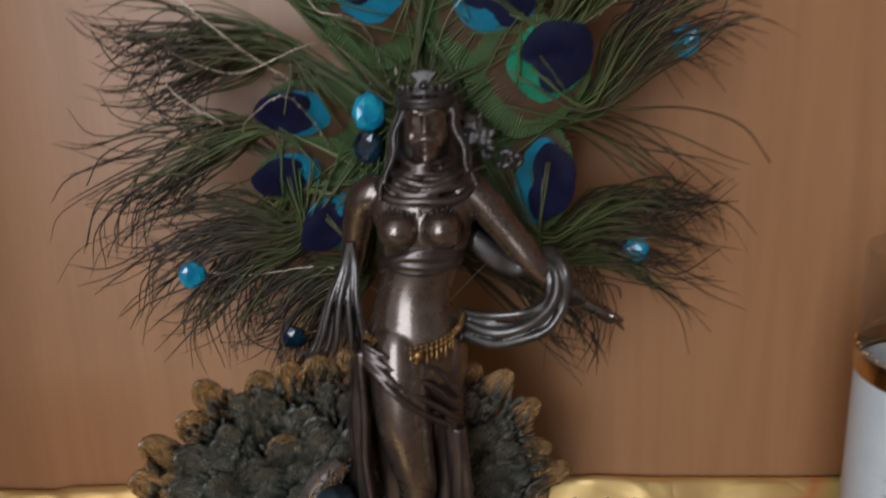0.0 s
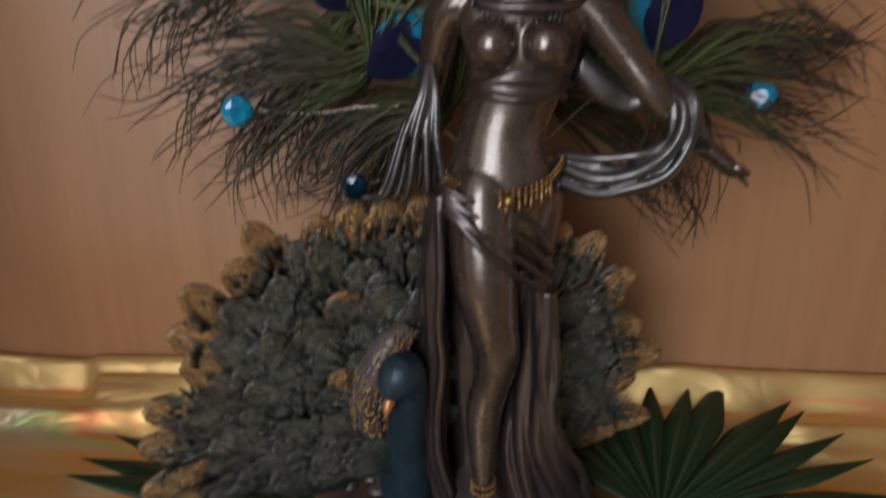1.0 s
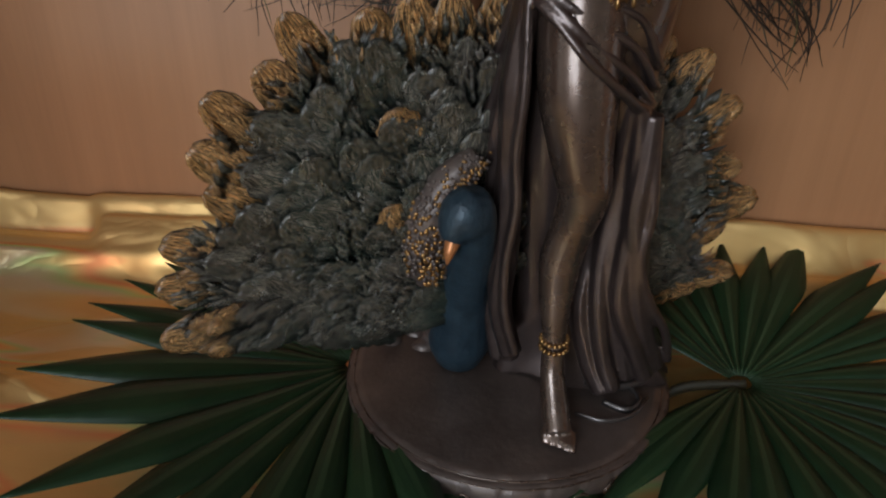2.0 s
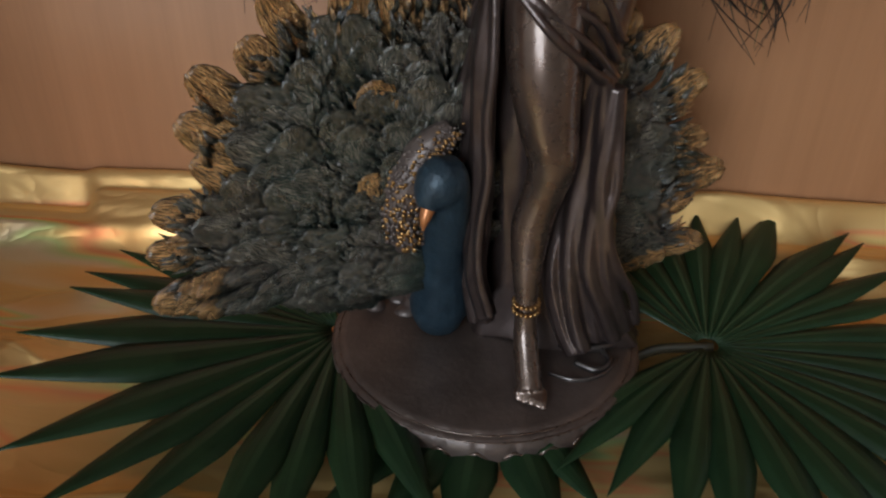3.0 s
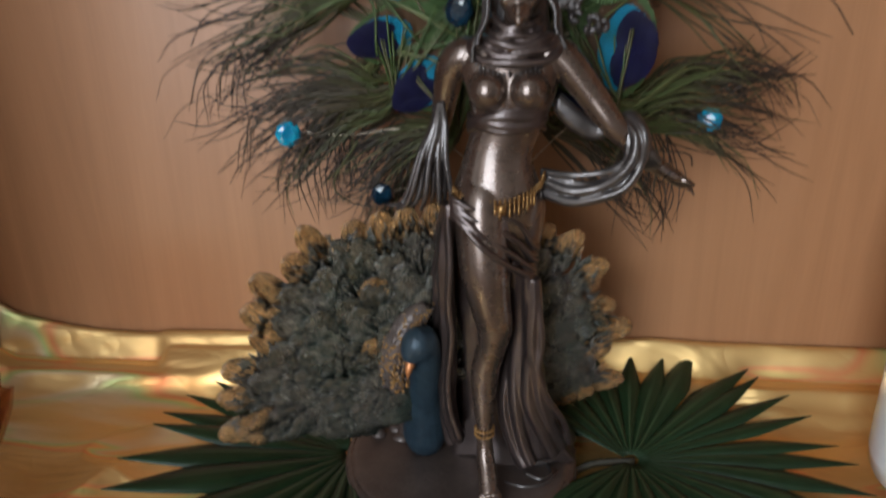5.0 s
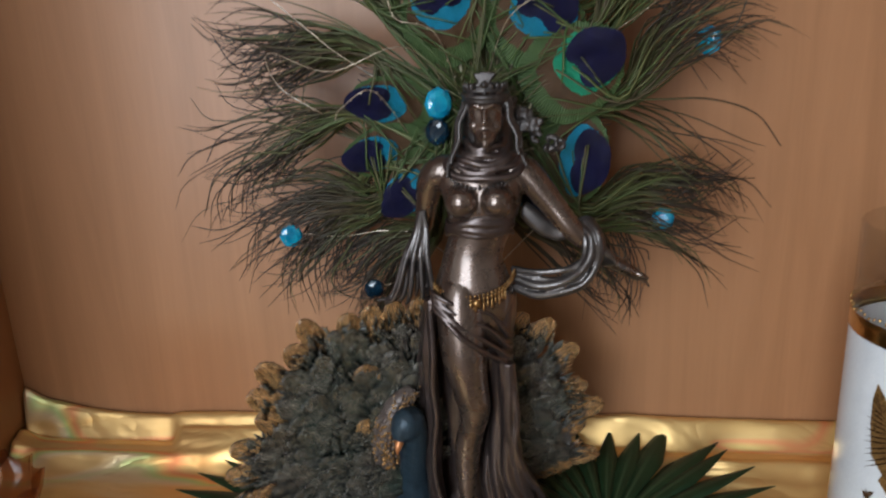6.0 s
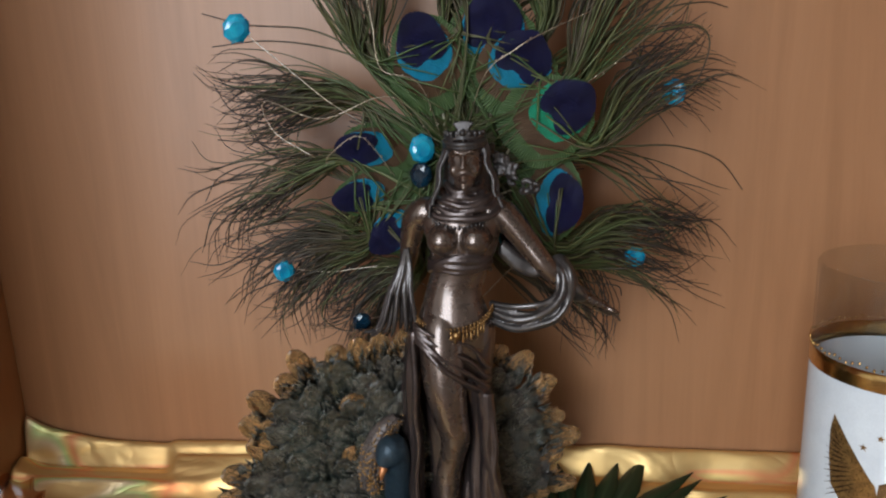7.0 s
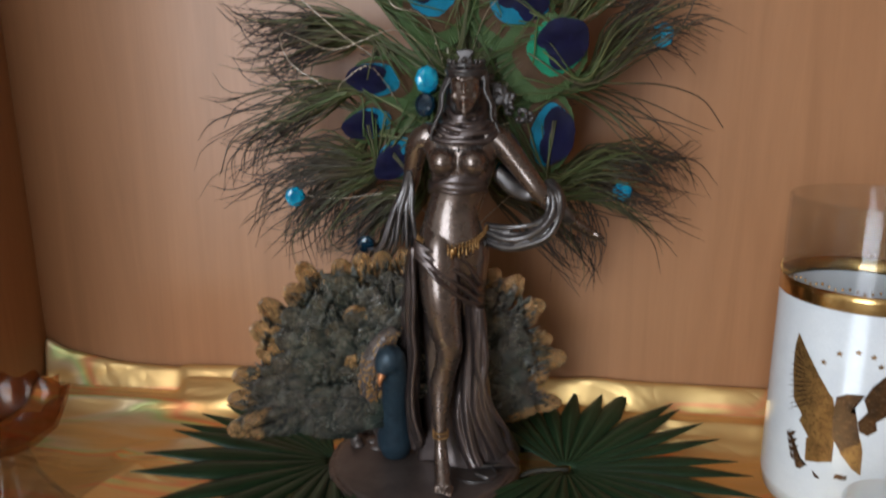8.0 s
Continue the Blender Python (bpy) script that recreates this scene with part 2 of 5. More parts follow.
def finish(name, bm, mats, smooth=True):
    me = bpy.data.meshes.new(name)
    bmesh.ops.recalc_face_normals(bm, faces=bm.faces)
    bm.to_mesh(me)
    bm.free()
    for m in mats if isinstance(mats, (list, tuple)) else [mats]:
        me.materials.append(m)
    if smooth:
        me.polygons.foreach_set("use_smooth", [True] * len(me.polygons))
    return new(name, me)


def thing(name, at, label, category, group="", kind=""):
    ob = new(name)
    ob.empty_display_size = 0.01
    ob.location = at
    return tagged(ob, label, category, group, kind)


def part(name, bm, material, parent, label="", smooth=True):
    """One mesh, given in world places, under a thing or a part."""
    ob = finish(name, bm, material, smooth)
    ob.parent, ob.matrix_parent_inverse = parent, world_of(parent).inverted()
    return tagged(ob, label)


def spline(pts, n):
    """n points along a Catmull-Rom curve through pts (rows of any width)."""
    p = np.array(pts, float)
    p = np.vstack([2 * p[0] - p[1], p, 2 * p[-1] - p[-2]])
    out = []
    for s in np.linspace(0, len(p) - 3 - 1e-6, n):
        k, u = int(s), s - int(s)
        a, b, c, d = p[k], p[k + 1], p[k + 2], p[k + 3]
        out.append(0.5 * (2 * b + (c - a) * u + (2 * a - 5 * b + 4 * c - d) * u * u + (3 * b - a - 3 * c + d) * u**3))
    return np.array(out)


def tube(bm, rows, n=16, sides=8, flat=1.0, uv=None, mat=0):
    """A closed tube along rows of x, y, z, radius; flat squeezes it along y."""
    c = spline(rows, n) if len(rows) > 2 or n > len(rows) else np.array(rows, float)
    p, r = c[:, :3], np.maximum(c[:, 3], 1e-5)
    tang = np.gradient(p, axis=0)
    tang /= np.linalg.norm(tang, axis=1)[:, None] + 1e-12
    ref = np.array([0, 1.0, 0]) if abs(tang[0][1]) < 0.9 else np.array([1.0, 0, 0])
    rings = []
    for k in range(len(p)):
        side = np.cross(tang[k], ref)
        side /= np.linalg.norm(side) + 1e-12
        ref = np.cross(side, tang[k])
        ring = []
        for j in range(sides):
            a = 2 * math.pi * j / sides
            off = r[k] * (math.cos(a) * side + math.sin(a) * ref * flat)
            ring.append(bm.verts.new(p[k] + off))
        rings.append(ring)
    for k in range(len(rings) - 1):
        for j in range(sides):
            f = bm.faces.new((rings[k][j], rings[k][(j + 1) % sides], rings[k + 1][(j + 1) % sides], rings[k + 1][j]))
            f.material_index = mat
            if uv:
                for lo, (a, b) in zip(f.loops, ((0, k), (1, k), (1, k + 1), (0, k + 1))):
                    lo[uv].uv = ((j + a) / sides, b / (len(rings) - 1))
    for f in (bm.faces.new(rings[0][::-1]), bm.faces.new(rings[-1])):
        f.material_index = mat


def ball(bm, at, r, mat=0, seg=16, turn=None):
    """An ellipsoid of radii r."""
    r = (r, r, r) if isinstance(r, (int, float)) else r
    m = Matrix.Translation(at) @ (turn or Matrix.Identity(4)) @ Matrix.Diagonal((*r, 1))
    nv = max(5, seg // 2)
    top, low = bm.verts.new(m @ Vector((0, 0, 1))), bm.verts.new(m @ Vector((0, 0, -1)))
    rings = []
    for i in range(1, nv):
        b = math.pi * i / nv
        rings.append([bm.verts.new(m @ Vector((math.sin(b) * math.cos(2 * math.pi * j / seg), math.sin(b) * math.sin(2 * math.pi * j / seg), math.cos(b)))) for j in range(seg)])
    for j in range(seg):
        k = (j + 1) % seg
        bm.faces.new((top, rings[0][j], rings[0][k])).material_index = mat
        bm.faces.new((low, rings[-1][k], rings[-1][j])).material_index = mat
        for a, b in zip(rings, rings[1:]):
            bm.faces.new((a[j], b[j], b[k], a[k])).material_index = mat


def loft(bm, rings, mat=0, closed=True):
    vs = [[bm.verts.new(p) for p in ring] for ring in rings]
    n = len(vs[0])
    for a, b in zip(vs, vs[1:]):
        for j in range(n if closed else n - 1):
            bm.faces.new((a[j], a[(j + 1) % n], b[(j + 1) % n], b[j])).material_index = mat
    return vs


def box(bm, lo, hi, bevel=0.0):
    made = bmesh.ops.create_cube(bm, size=1, matrix=Matrix.LocRotScale([(a + b) / 2 for a, b in zip(lo, hi)], None, [b - a for a, b in zip(lo, hi)]))
    if bevel:
        edges = list({e for v in made["verts"] for e in v.link_edges})
        bmesh.ops.bevel(bm, geom=edges, offset=bevel, segments=2, affect="EDGES", profile=0.5)


def lathe(bm, profile, at, seg=48, mat=0, close=True):
    """A turned body: rows of radius, height round a vertical axis at (x, y)."""
    rings = [[(at[0] + r * math.cos(2 * math.pi * j / seg), at[1] + r * math.sin(2 * math.pi * j / seg), z) for j in range(seg)] for r, z in profile]
    vs = loft(bm, rings, mat)
    if close:
        for ring in (vs[0][::-1], vs[-1]):
            bm.faces.new(ring).material_index = mat


def remeshed(bm, voxel, rounds):
    """Fuses closed pieces into one smooth skin."""
    temp = finish("rough_form", bm, [])
    a = temp.modifiers.new("fuse", "REMESH")
    a.mode, a.voxel_size = "VOXEL", voxel
    b = temp.modifiers.new("soften", "SMOOTH")
    b.iterations, b.factor = rounds, 0.5
    me = bpy.data.meshes.new_from_object(temp.evaluated_get(bpy.context.evaluated_depsgraph_get()))
    old = temp.data
    bpy.data.objects.remove(temp)
    bpy.data.meshes.remove(old)
    return me


def absorb(bm, me, mat):
    n = len(bm.faces)
    bm.from_mesh(me)
    bm.faces.ensure_lookup_table()
    for k in range(n, len(bm.faces)):
        bm.faces[k].material_index = mat
    bpy.data.meshes.remove(me)


# ---- the room and the cabinet ----
def slab(name, lo, hi, material, label, bevel=0.0, category=""):
    bm = bmesh.new()
    box(bm, lo, hi, bevel)
    return tagged(finish(name, bm, material, False), label, category or name.split("_")[0], kind="structure")


X0, X1, Y0, Y1, Z0, Z1 = -2.3, 2.3, -2.5, 0.16, -1.0, 1.75
slab("floor", (X0, Y0, Z0 - 0.1), (X1, Y1, Z0), PARQUET, "brown oak floor of the room")
slab("ceiling", (X0, Y0, Z1), (X1, Y1, Z1 + 0.1), PLASTER, "plain cream plaster ceiling of the room")
slab("wall_north", (X0 - 0.1, Y1, Z0 - 0.1), (X1 + 0.1, Y1 + 0.1, Z1 + 0.1), PLASTER, "cream plaster wall behind the cabinet")
slab("wall_west", (X0 - 0.1, Y0, Z0 - 0.1), (X0, Y1, Z1 + 0.1), PLASTER, "plain cream plaster side wall")
slab("wall_east", (X1, Y0, Z0 - 0.1), (X1 + 0.1, Y1, Z1 + 0.1), PLASTER, "plain cream plaster side wall")


def window_wall():
    """The wall with the window behind the camera, in four pieces round the opening."""
    bm = bmesh.new()
    a, b, c, d = WIN_X - WIN_W / 2, WIN_X + WIN_W / 2, WIN_Z - WIN_H / 2, WIN_Z + WIN_H / 2
    lo, hi = Y0 - 0.15, Y0
    box(bm, (X0 - 0.1, lo, Z0 - 0.1), (a, hi, Z1 + 0.1))
    box(bm, (b, lo, Z0 - 0.1), (X1 + 0.1, hi, Z1 + 0.1))
    box(bm, (a, lo, Z0 - 0.1), (b, hi, c))
    box(bm, (a, lo, d), (b, hi, Z1 + 0.1))
    wall = tagged(finish("wall_south", bm, PLASTER, False), "cream plaster wall with a window opening", "wall", kind="structure")
    frame_bm = bmesh.new()
    for lo2, hi2 in (((a, -2.6, c), (a + 0.05, -2.54, d)), ((b - 0.05, -2.6, c), (b, -2.54, d)), ((a + 0.05, -2.6, c), (b - 0.05, -2.54, c + 0.05)),
                     ((a + 0.05, -2.6, d - 0.05), (b - 0.05, -2.54, d)), ((WIN_X - 0.03, -2.6, c + 0.05), (WIN_X + 0.03, -2.54, d - 0.05))):
        box(frame_bm, lo2, hi2, 0.004)
    tagged(finish("window_1", frame_bm, WHITE, False), "white painted tall window frame in the room wall", "window", kind="structure")
    return wall


window_wall()


def cabinet():
    """Open wooden display compartment: back, two sides, shelf and upper board."""
    t = 0.018
    cab = thing("display_cabinet", (0.0, 0.0, -0.03), "open beech-veneered display cabinet compartment with plain boards", "cabinet")
    for name, lo, hi in (("back_panel", (LEFT - t, BACK, -0.03), (RIGHT + t, BACK + 0.012, TOP + t)),
                         ("side_panel", (LEFT - t, FRONT, -0.03), (LEFT, BACK, TOP + t)),
                         ("side_panel", (RIGHT, FRONT, -0.03), (RIGHT + t, BACK, TOP + t)),
                         ("shelf", (LEFT, FRONT, -0.03), (RIGHT, BACK, -0.012)),
                         ("top_board", (LEFT, FRONT, TOP), (RIGHT, BACK, TOP + t))):
        bm = bmesh.new()
        box(bm, lo, hi, 0.0008)
        part(name, bm, WOOD, cab, smooth=False)


cabinet()
slab("cabinet_plinth", (LEFT - 0.018, FRONT + 0.01, Z0), (RIGHT + 0.018, BACK + 0.012, -0.0305), WOOD, "closed wooden lower part of the cabinet", category="cabinet")


# ---- gold foil cloth ----
def bump1(v, c, w):
    return math.exp(-(((v - c) / w) ** 2))


def crease(q):
    """A sharp soft-sided fold line, 0 to 1."""
    return max(0.0, 1 - 3.2 * abs(noise.noise(q))) ** 2


def ease(v):
    v = min(1.0, max(0.0, v))
    return v * v * (3 - 2 * v)


def foil_height(x, y):
    """Height of the cloth: nearly flat under the things, a long roll along the wall that breaks off, a lower fold before it."""
    q = Vector((x * 4.0 + y * 2.5, y * 7.0 - x * 1.8, 0.3))
    fold = 0.0125 * crease(q) + 0.0055 * crease(q * 1.9 + Vector((4, 8, 2))) + 0.003 * noise.noise(q * 0.8 + Vector((1, 5, 9)))
    out = min(1.0, max(0.0, (math.hypot(x / 2.0, y * 1.1) - 0.068) / 0.03))
    sway = 0.004 * noise.noise(Vector((x * 11, 2.0, 7.0))) + 0.0015 * noise.noise(Vector((x * 31, 5.0, 1.0)))
    west = 1 / (1 + math.exp((x + 0.03) / 0.008))
    end = 1 / (1 + math.exp((x + 0.205 + 0.5 * (y - 0.1)) / 0.0016))
    lower = 0.0150 * ease((y - 0.062 - 2 * sway - 0.05 * max(0.0, -0.27 - x)) / 0.028) + 0.0030 * bump1(y, 0.0800 + 2 * sway, 0.0030) - 0.0055 * bump1(y, 0.0985, 0.0030)
    roll = end * (0.0235 - 0.11 * (x + 0.31) + 0.0015 * math.sin(55 * x)) * ease((y - 0.0965) / 0.0075)
    patch = (1 - end) * 0.0165 * ease((y - 0.074) / 0.032)
    left = lower + roll + patch + 0.007 * bump1(x, -0.322, 0.012) * min(1, max(0, (y + 0.10) / 0.18))
    right = 0.0165 * ease((y - 0.056 - 2 * sway) / 0.032) + 0.0030 * bump1(y, 0.082 + 2 * sway, 0.003) + 0.0185 * ease((y - 0.0925 + sway) / 0.012)
    ripple = 0.0005 * math.sin(y * 620 + 9 * x + 2.5 * noise.noise(Vector((x * 9, y * 9, 4))))
    return -0.0090 + fold * out * (1 - 0.85 * ease((y - 0.06) / 0.02)) + west * left + (1 - west) * right + ripple * out * ease((y - 0.05) / 0.03)


def foil_cloth():
    bm = bmesh.new()
    nx, ny = 330, 260
    xs, ys = np.linspace(LEFT + 0.002, RIGHT - 0.002, nx), np.linspace(FRONT + 0.006, BACK - 0.002, ny)
    rows = [[bm.verts.new((x + 0.004 * noise.noise(Vector((x * 20, y * 20, 5))) * (0.02 < (x - LEFT)) * (x < RIGHT - 0.02), y, max(-0.0105, foil_height(x, y)))) for x in xs] for y in ys]
    for a, b in zip(rows, rows[1:]):
        for j in range(nx - 1):
            bm.faces.new((a[j], a[j + 1], b[j + 1], b[j]))
    cloth = finish("foil_cloth", bm, FOIL)
    mod = cloth.modifiers.new("thickness", "SOLIDIFY")
    mod.thickness, mod.offset = 0.0005, -1
    return tagged(cloth, "rumpled gold holographic foil cloth spread over the shelf", "cloth")


foil_cloth()


# ---- the statuette: one plain cast piece, painted in several tones ----
SKIN_I, DRAPE_I, TRAIN_I, GILT_I, BLUE_I, EARTH_I, BEAK_I, GOLD_I, SKIRT_I, HAIR_I = range(10)
FAN = math.atan(0.4)
FAN_U, FAN_N = Vector((math.cos(FAN), math.sin(FAN), 0)), Vector((math.sin(FAN), -math.cos(FAN), 0))


def on_fan(x, z, lift=0.0):
    """A place on the slanted plane of the carved tail, by its x and z."""
    return Vector((x, 0.012 + 0.4 * x, z)) + FAN_N * lift


def figure_form():
    """The body's main masses, fused into one skin."""
    bm = bmesh.new()
    rows = [(0.0180, 0.003, 0.136, 0.0190, 0.0130), (0.0186, 0.002, 0.148, 0.0205, 0.0140), (0.0187, 0.001, 0.157, 0.0196, 0.0135),
            (0.0186, 0.001, 0.166, 0.0165, 0.0115), (0.0190, 0.001, 0.1735, 0.0147, 0.0100), (0.0225, 0.001, 0.185, 0.0152, 0.0102),
            (0.0245, 0.000, 0.198, 0.0182, 0.0115), (0.0235, 0.001, 0.209, 0.0205, 0.0110), (0.0228, 0.002, 0.2165, 0.0195, 0.0085),
            (0.0235, 0.001, 0.2215, 0.0120, 0.0070), (0.0245, 0.000, 0.226, 0.0066, 0.0060)]
    rows = spline(rows, 40)
    rings = [[(cx + rx * math.cos(a), cy + ry * math.sin(a), z) for a in np.linspace(0, 2 * math.pi, 40, endpoint=False)] for cx, cy, z, rx, ry in rows]
    vs = loft(bm, rings)
    bm.faces.new(vs[0][::-1])
    bm.faces.new(vs[-1])
    for x in (0.0150, 0.0318):
        ball(bm, (x, -0.0085, 0.2020), (0.0082, 0.0085, 0.0080), seg=20)
    tube(bm, [(0.0245, 0.001, 0.216, 0.0068), (0.026, -0.001, 0.226, 0.0058), (0.027, -0.003, 0.236, 0.0056)], 10, 14)
    # head, brow, nose, mouth and chin
    ball(bm, (0.0271, -0.0035, 0.2420), (0.0088, 0.0100, 0.0128), seg=24)
    ball(bm, (0.0271, -0.0075, 0.2335), (0.0058, 0.0060, 0.0062), seg=16)
    tube(bm, [(0.0271, -0.0122, 0.2468, 0.0012), (0.0271, -0.0148, 0.2425, 0.0013), (0.0271, -0.0160, 0.2388, 0.0017)], 8, 8)
    for s in (-1, 1):
        tube(bm, [(0.0271 + s * 0.0014, -0.0130, 0.2462, 0.0009), (0.0271 + s * 0.0045, -0.0122, 0.2470, 0.0011), (0.0271 + s * 0.0074, -0.0092, 0.2452, 0.0009)], 8, 8)
        ball(bm, (0.0271 + s * 0.0039, -0.0108, 0.2432), (0.0020, 0.0016, 0.0012), seg=10)
        ball(bm, (0.0271 + s * 0.0052, -0.0078, 0.2375), (0.0030, 0.0042, 0.0040), seg=10)
    tube(bm, [(0.0248, -0.0122, 0.2345, 0.0006), (0.0271, -0.0140, 0.2350, 0.0011), (0.0294, -0.0122, 0.2345, 0.0006)], 8, 8)
    tube(bm, [(0.0252, -0.0120, 0.2330, 0.0006), (0.0271, -0.0136, 0.2328, 0.0012), (0.0290, -0.0120, 0.2330, 0.0006)], 8, 8)
    ball(bm, (0.0271, -0.0118, 0.2292), 0.0022, seg=10)
    # arms
    tube(bm, [(0.0320, 0.003, 0.2165, 0.0055), (0.0400, 0.003, 0.2160, 0.0078), (0.0465, 0.002, 0.2120, 0.0074), (0.0575, 0.000, 0.1985, 0.0062), (0.0665, -0.002, 0.1870, 0.0054),
              (0.0735, -0.001, 0.1800, 0.0050)], 30, 28)
    tube(bm, [(0.0735, -0.001, 0.1800, 0.0050), (0.0830, 0.006, 0.1700, 0.0046), (0.0940, 0.014, 0.1615, 0.0036), (0.0990, 0.0175, 0.1575, 0.0036), (0.1030, 0.019, 0.1540, 0.0022)], 18, 12, 0.8)
    for k in range(4):
        tube(bm, [(0.0990 + 0.0010 * k, 0.0165 + 0.0012 * k, 0.1585 - 0.0012 * k, 0.0013), (0.1040 + 0.0006 * k, 0.0180 + 0.001 * k, 0.1545 - 0.0010 * k, 0.0011), (0.1078 - 0.0002 * k, 0.0190 + 0.001 * k, 0.1490 + 0.0006 * k, 0.0006)], 8, 8)
    tube(bm, [(0.0985, 0.017, 0.1580, 0.0018), (0.1030, 0.015, 0.1570, 0.0016), (0.1065, 0.016, 0.1545, 0.0012)], 8, 8)
    tube(bm, [(0.0130, 0.003, 0.2165, 0.0055), (0.0045, 0.004, 0.2145, 0.0076), (-0.0010, 0.006, 0.2090, 0.0070), (-0.0040, 0.009, 0.1980, 0.0058), (-0.0065, 0.011, 0.1860, 0.0048), (-0.0120, 0.010, 0.1700, 0.0040)], 30, 28)
    # the bare leg, with its foot on tiptoe
    tube(bm, [(0.0150, 0.002, 0.1640, 0.0070), (0.0128, -0.003, 0.1520, 0.0122), (0.0135, -0.0080, 0.1270, 0.0118), (0.0160, -0.0100, 0.1080, 0.0096), (0.0184, -0.0105, 0.0940, 0.0080), (0.0165, -0.0095, 0.0820, 0.0068),
              (0.0138, -0.0095, 0.0690, 0.0067), (0.0135, -0.0130, 0.0540, 0.0051), (0.0140, -0.0160, 0.0420, 0.0038), (0.0145, -0.0185, 0.0300, 0.0042),
              (0.0160, -0.0250, 0.0200, 0.0048), (0.0170, -0.0300, 0.0150, 0.0046)], 90, 48)
    ball(bm, (0.0145, -0.0150, 0.0270), (0.0036, 0.0040, 0.0050), seg=12)
    for k in range(5):
        x = 0.0128 + 0.0022 * k
        tube(bm, [(x, -0.029, 0.0150, 0.0017), (x + 0.0002, -0.0335 + 0.0006 * (4 - k), 0.0138, 0.0015), (x + 0.0003, -0.0362 + 0.0009 * (4 - k), 0.0124, 0.0012)], 7, 8)
    return remeshed(bm, 0.00055, 9)


def drapery_form():
    """The skirt, slit over the bare leg, its band across the thigh, wavy hems at both sides and the collar of cloth."""
    bm = bmesh.new()
    rows = spline([(0.0188, 0.0030, 0.162, 0.0150, 0.0100), (0.0187, 0.0030, 0.157, 0.0192, 0.0132), (0.0186, 0.0040, 0.148, 0.0216, 0.0148), (0.0165, 0.0060, 0.128, 0.0216, 0.0150),
                   (0.0145, 0.0085, 0.104, 0.0235, 0.0150), (0.0150, 0.0100, 0.082, 0.0255, 0.0155), (0.0155, 0.0115, 0.060, 0.0250, 0.0165),
                   (0.0195, 0.0130, 0.040, 0.0265, 0.0190), (0.0250, 0.0135, 0.022, 0.0310, 0.0215), (0.0280, 0.0135, 0.011, 0.0345, 0.0235)], 90)
    rings = []
    for k, (cx, cy, z, rx, ry) in enumerate(rows):
        low = min(1.0, max(0.0, (0.150 - z) / 0.12))
        ring = []
        for a in np.linspace(0, 2 * math.pi, 150, endpoint=False):
            run = 6 * a + 45 * (z - 0.1) * math.sin(a + 0.6) + 1.4 * math.sin(2 * a + 45 * z)
            deep = (0.0001 + 0.0020 * low) * (math.sin(run) + 0.30 * math.sin(2.3 * run + 70 * z))
            x, back = cx + (rx + deep) * math.cos(a), (ry + deep) * math.sin(a)
            # the slit: below the band the front lies back behind the leg
            open_here = ease((0.1540 - 1.05 * x - z) / 0.010) * (1 - 0.35 * ease((0.05 - z) / 0.04))
            if back < 0:
                back *= 1 - 0.48 * open_here
            ring.append((x, cy + back, z + 0.0012 * math.sin(5 * a) * low))
        rings.append(ring)
    vs = loft(bm, rings)
    bm.faces.new(vs[0][::-1])
    bm.faces.new(vs[-1])
    # folds of cloth that fan from one hip across the thigh to the other
    for k in range(4):
        u = k / 3
        near, far = 0.0070 * u, 0.0150 * u**1.3
        w = 0.0017 - 0.0005 * u
        tube(bm, [(0.0000, -0.0040, 0.1520 + 0.5 * near, 0.0008), (-0.0004, -0.0115, 0.1500 + near, w), (0.0065 + 0.001 * u, -0.0176 + 0.003 * u, 0.1440 + near + 0.15 * far, w * (1 if k % 2 else 0.75)),
                  (0.0145 + 0.002 * u, -0.0192 + 0.006 * u, 0.1360 + near + 0.45 * far, w * (0.8 if k % 2 else 1)), (0.0255 + 0.003 * u, -0.0135 + 0.004 * u, 0.1255 + near + 0.8 * far, w), (0.0345 + 0.001 * u, -0.0040, 0.1170 + far, w), (0.0375 + 0.001 * u, 0.0040, 0.1140 + far, 0.0008)], 34, 8)
    # side panels: each a row of soft folds between an inner and an outer wavy hem
    panels = (([(-0.0023, -0.0120, 0.1537), (0.0005, -0.0135, 0.1232), (-0.0052, -0.0115, 0.1054), (0.0019, -0.0120, 0.0898), (-0.0052, -0.0115, 0.0673), (-0.0035, -0.0130, 0.0500), (0.0020, -0.0140, 0.0340)],
               [(-0.0030, 0.0020, 0.1500), (-0.0085, 0.0060, 0.1232), (-0.0125, 0.0080, 0.1054), (-0.0100, 0.0080, 0.0898), (-0.0110, 0.0080, 0.0673), (-0.0080, 0.0060, 0.0440), (-0.0040, 0.0040, 0.0200)]),
              ([(0.0372, -0.0070, 0.1163), (0.0375, -0.0080, 0.1017), (0.0430, -0.0080, 0.0860), (0.0355, -0.0090, 0.0691), (0.0440, -0.0080, 0.0540), (0.0540, -0.0040, 0.0400), (0.0560, 0.0000, 0.0250)],
               [(0.0270, -0.0060, 0.1240), (0.0275, 0.0000, 0.1050), (0.0280, 0.0020, 0.0850), (0.0240, 0.0010, 0.0650), (0.0240, -0.0020, 0.0450), (0.0290, -0.0050, 0.0250), (0.0330, -0.0080, 0.0150)]))
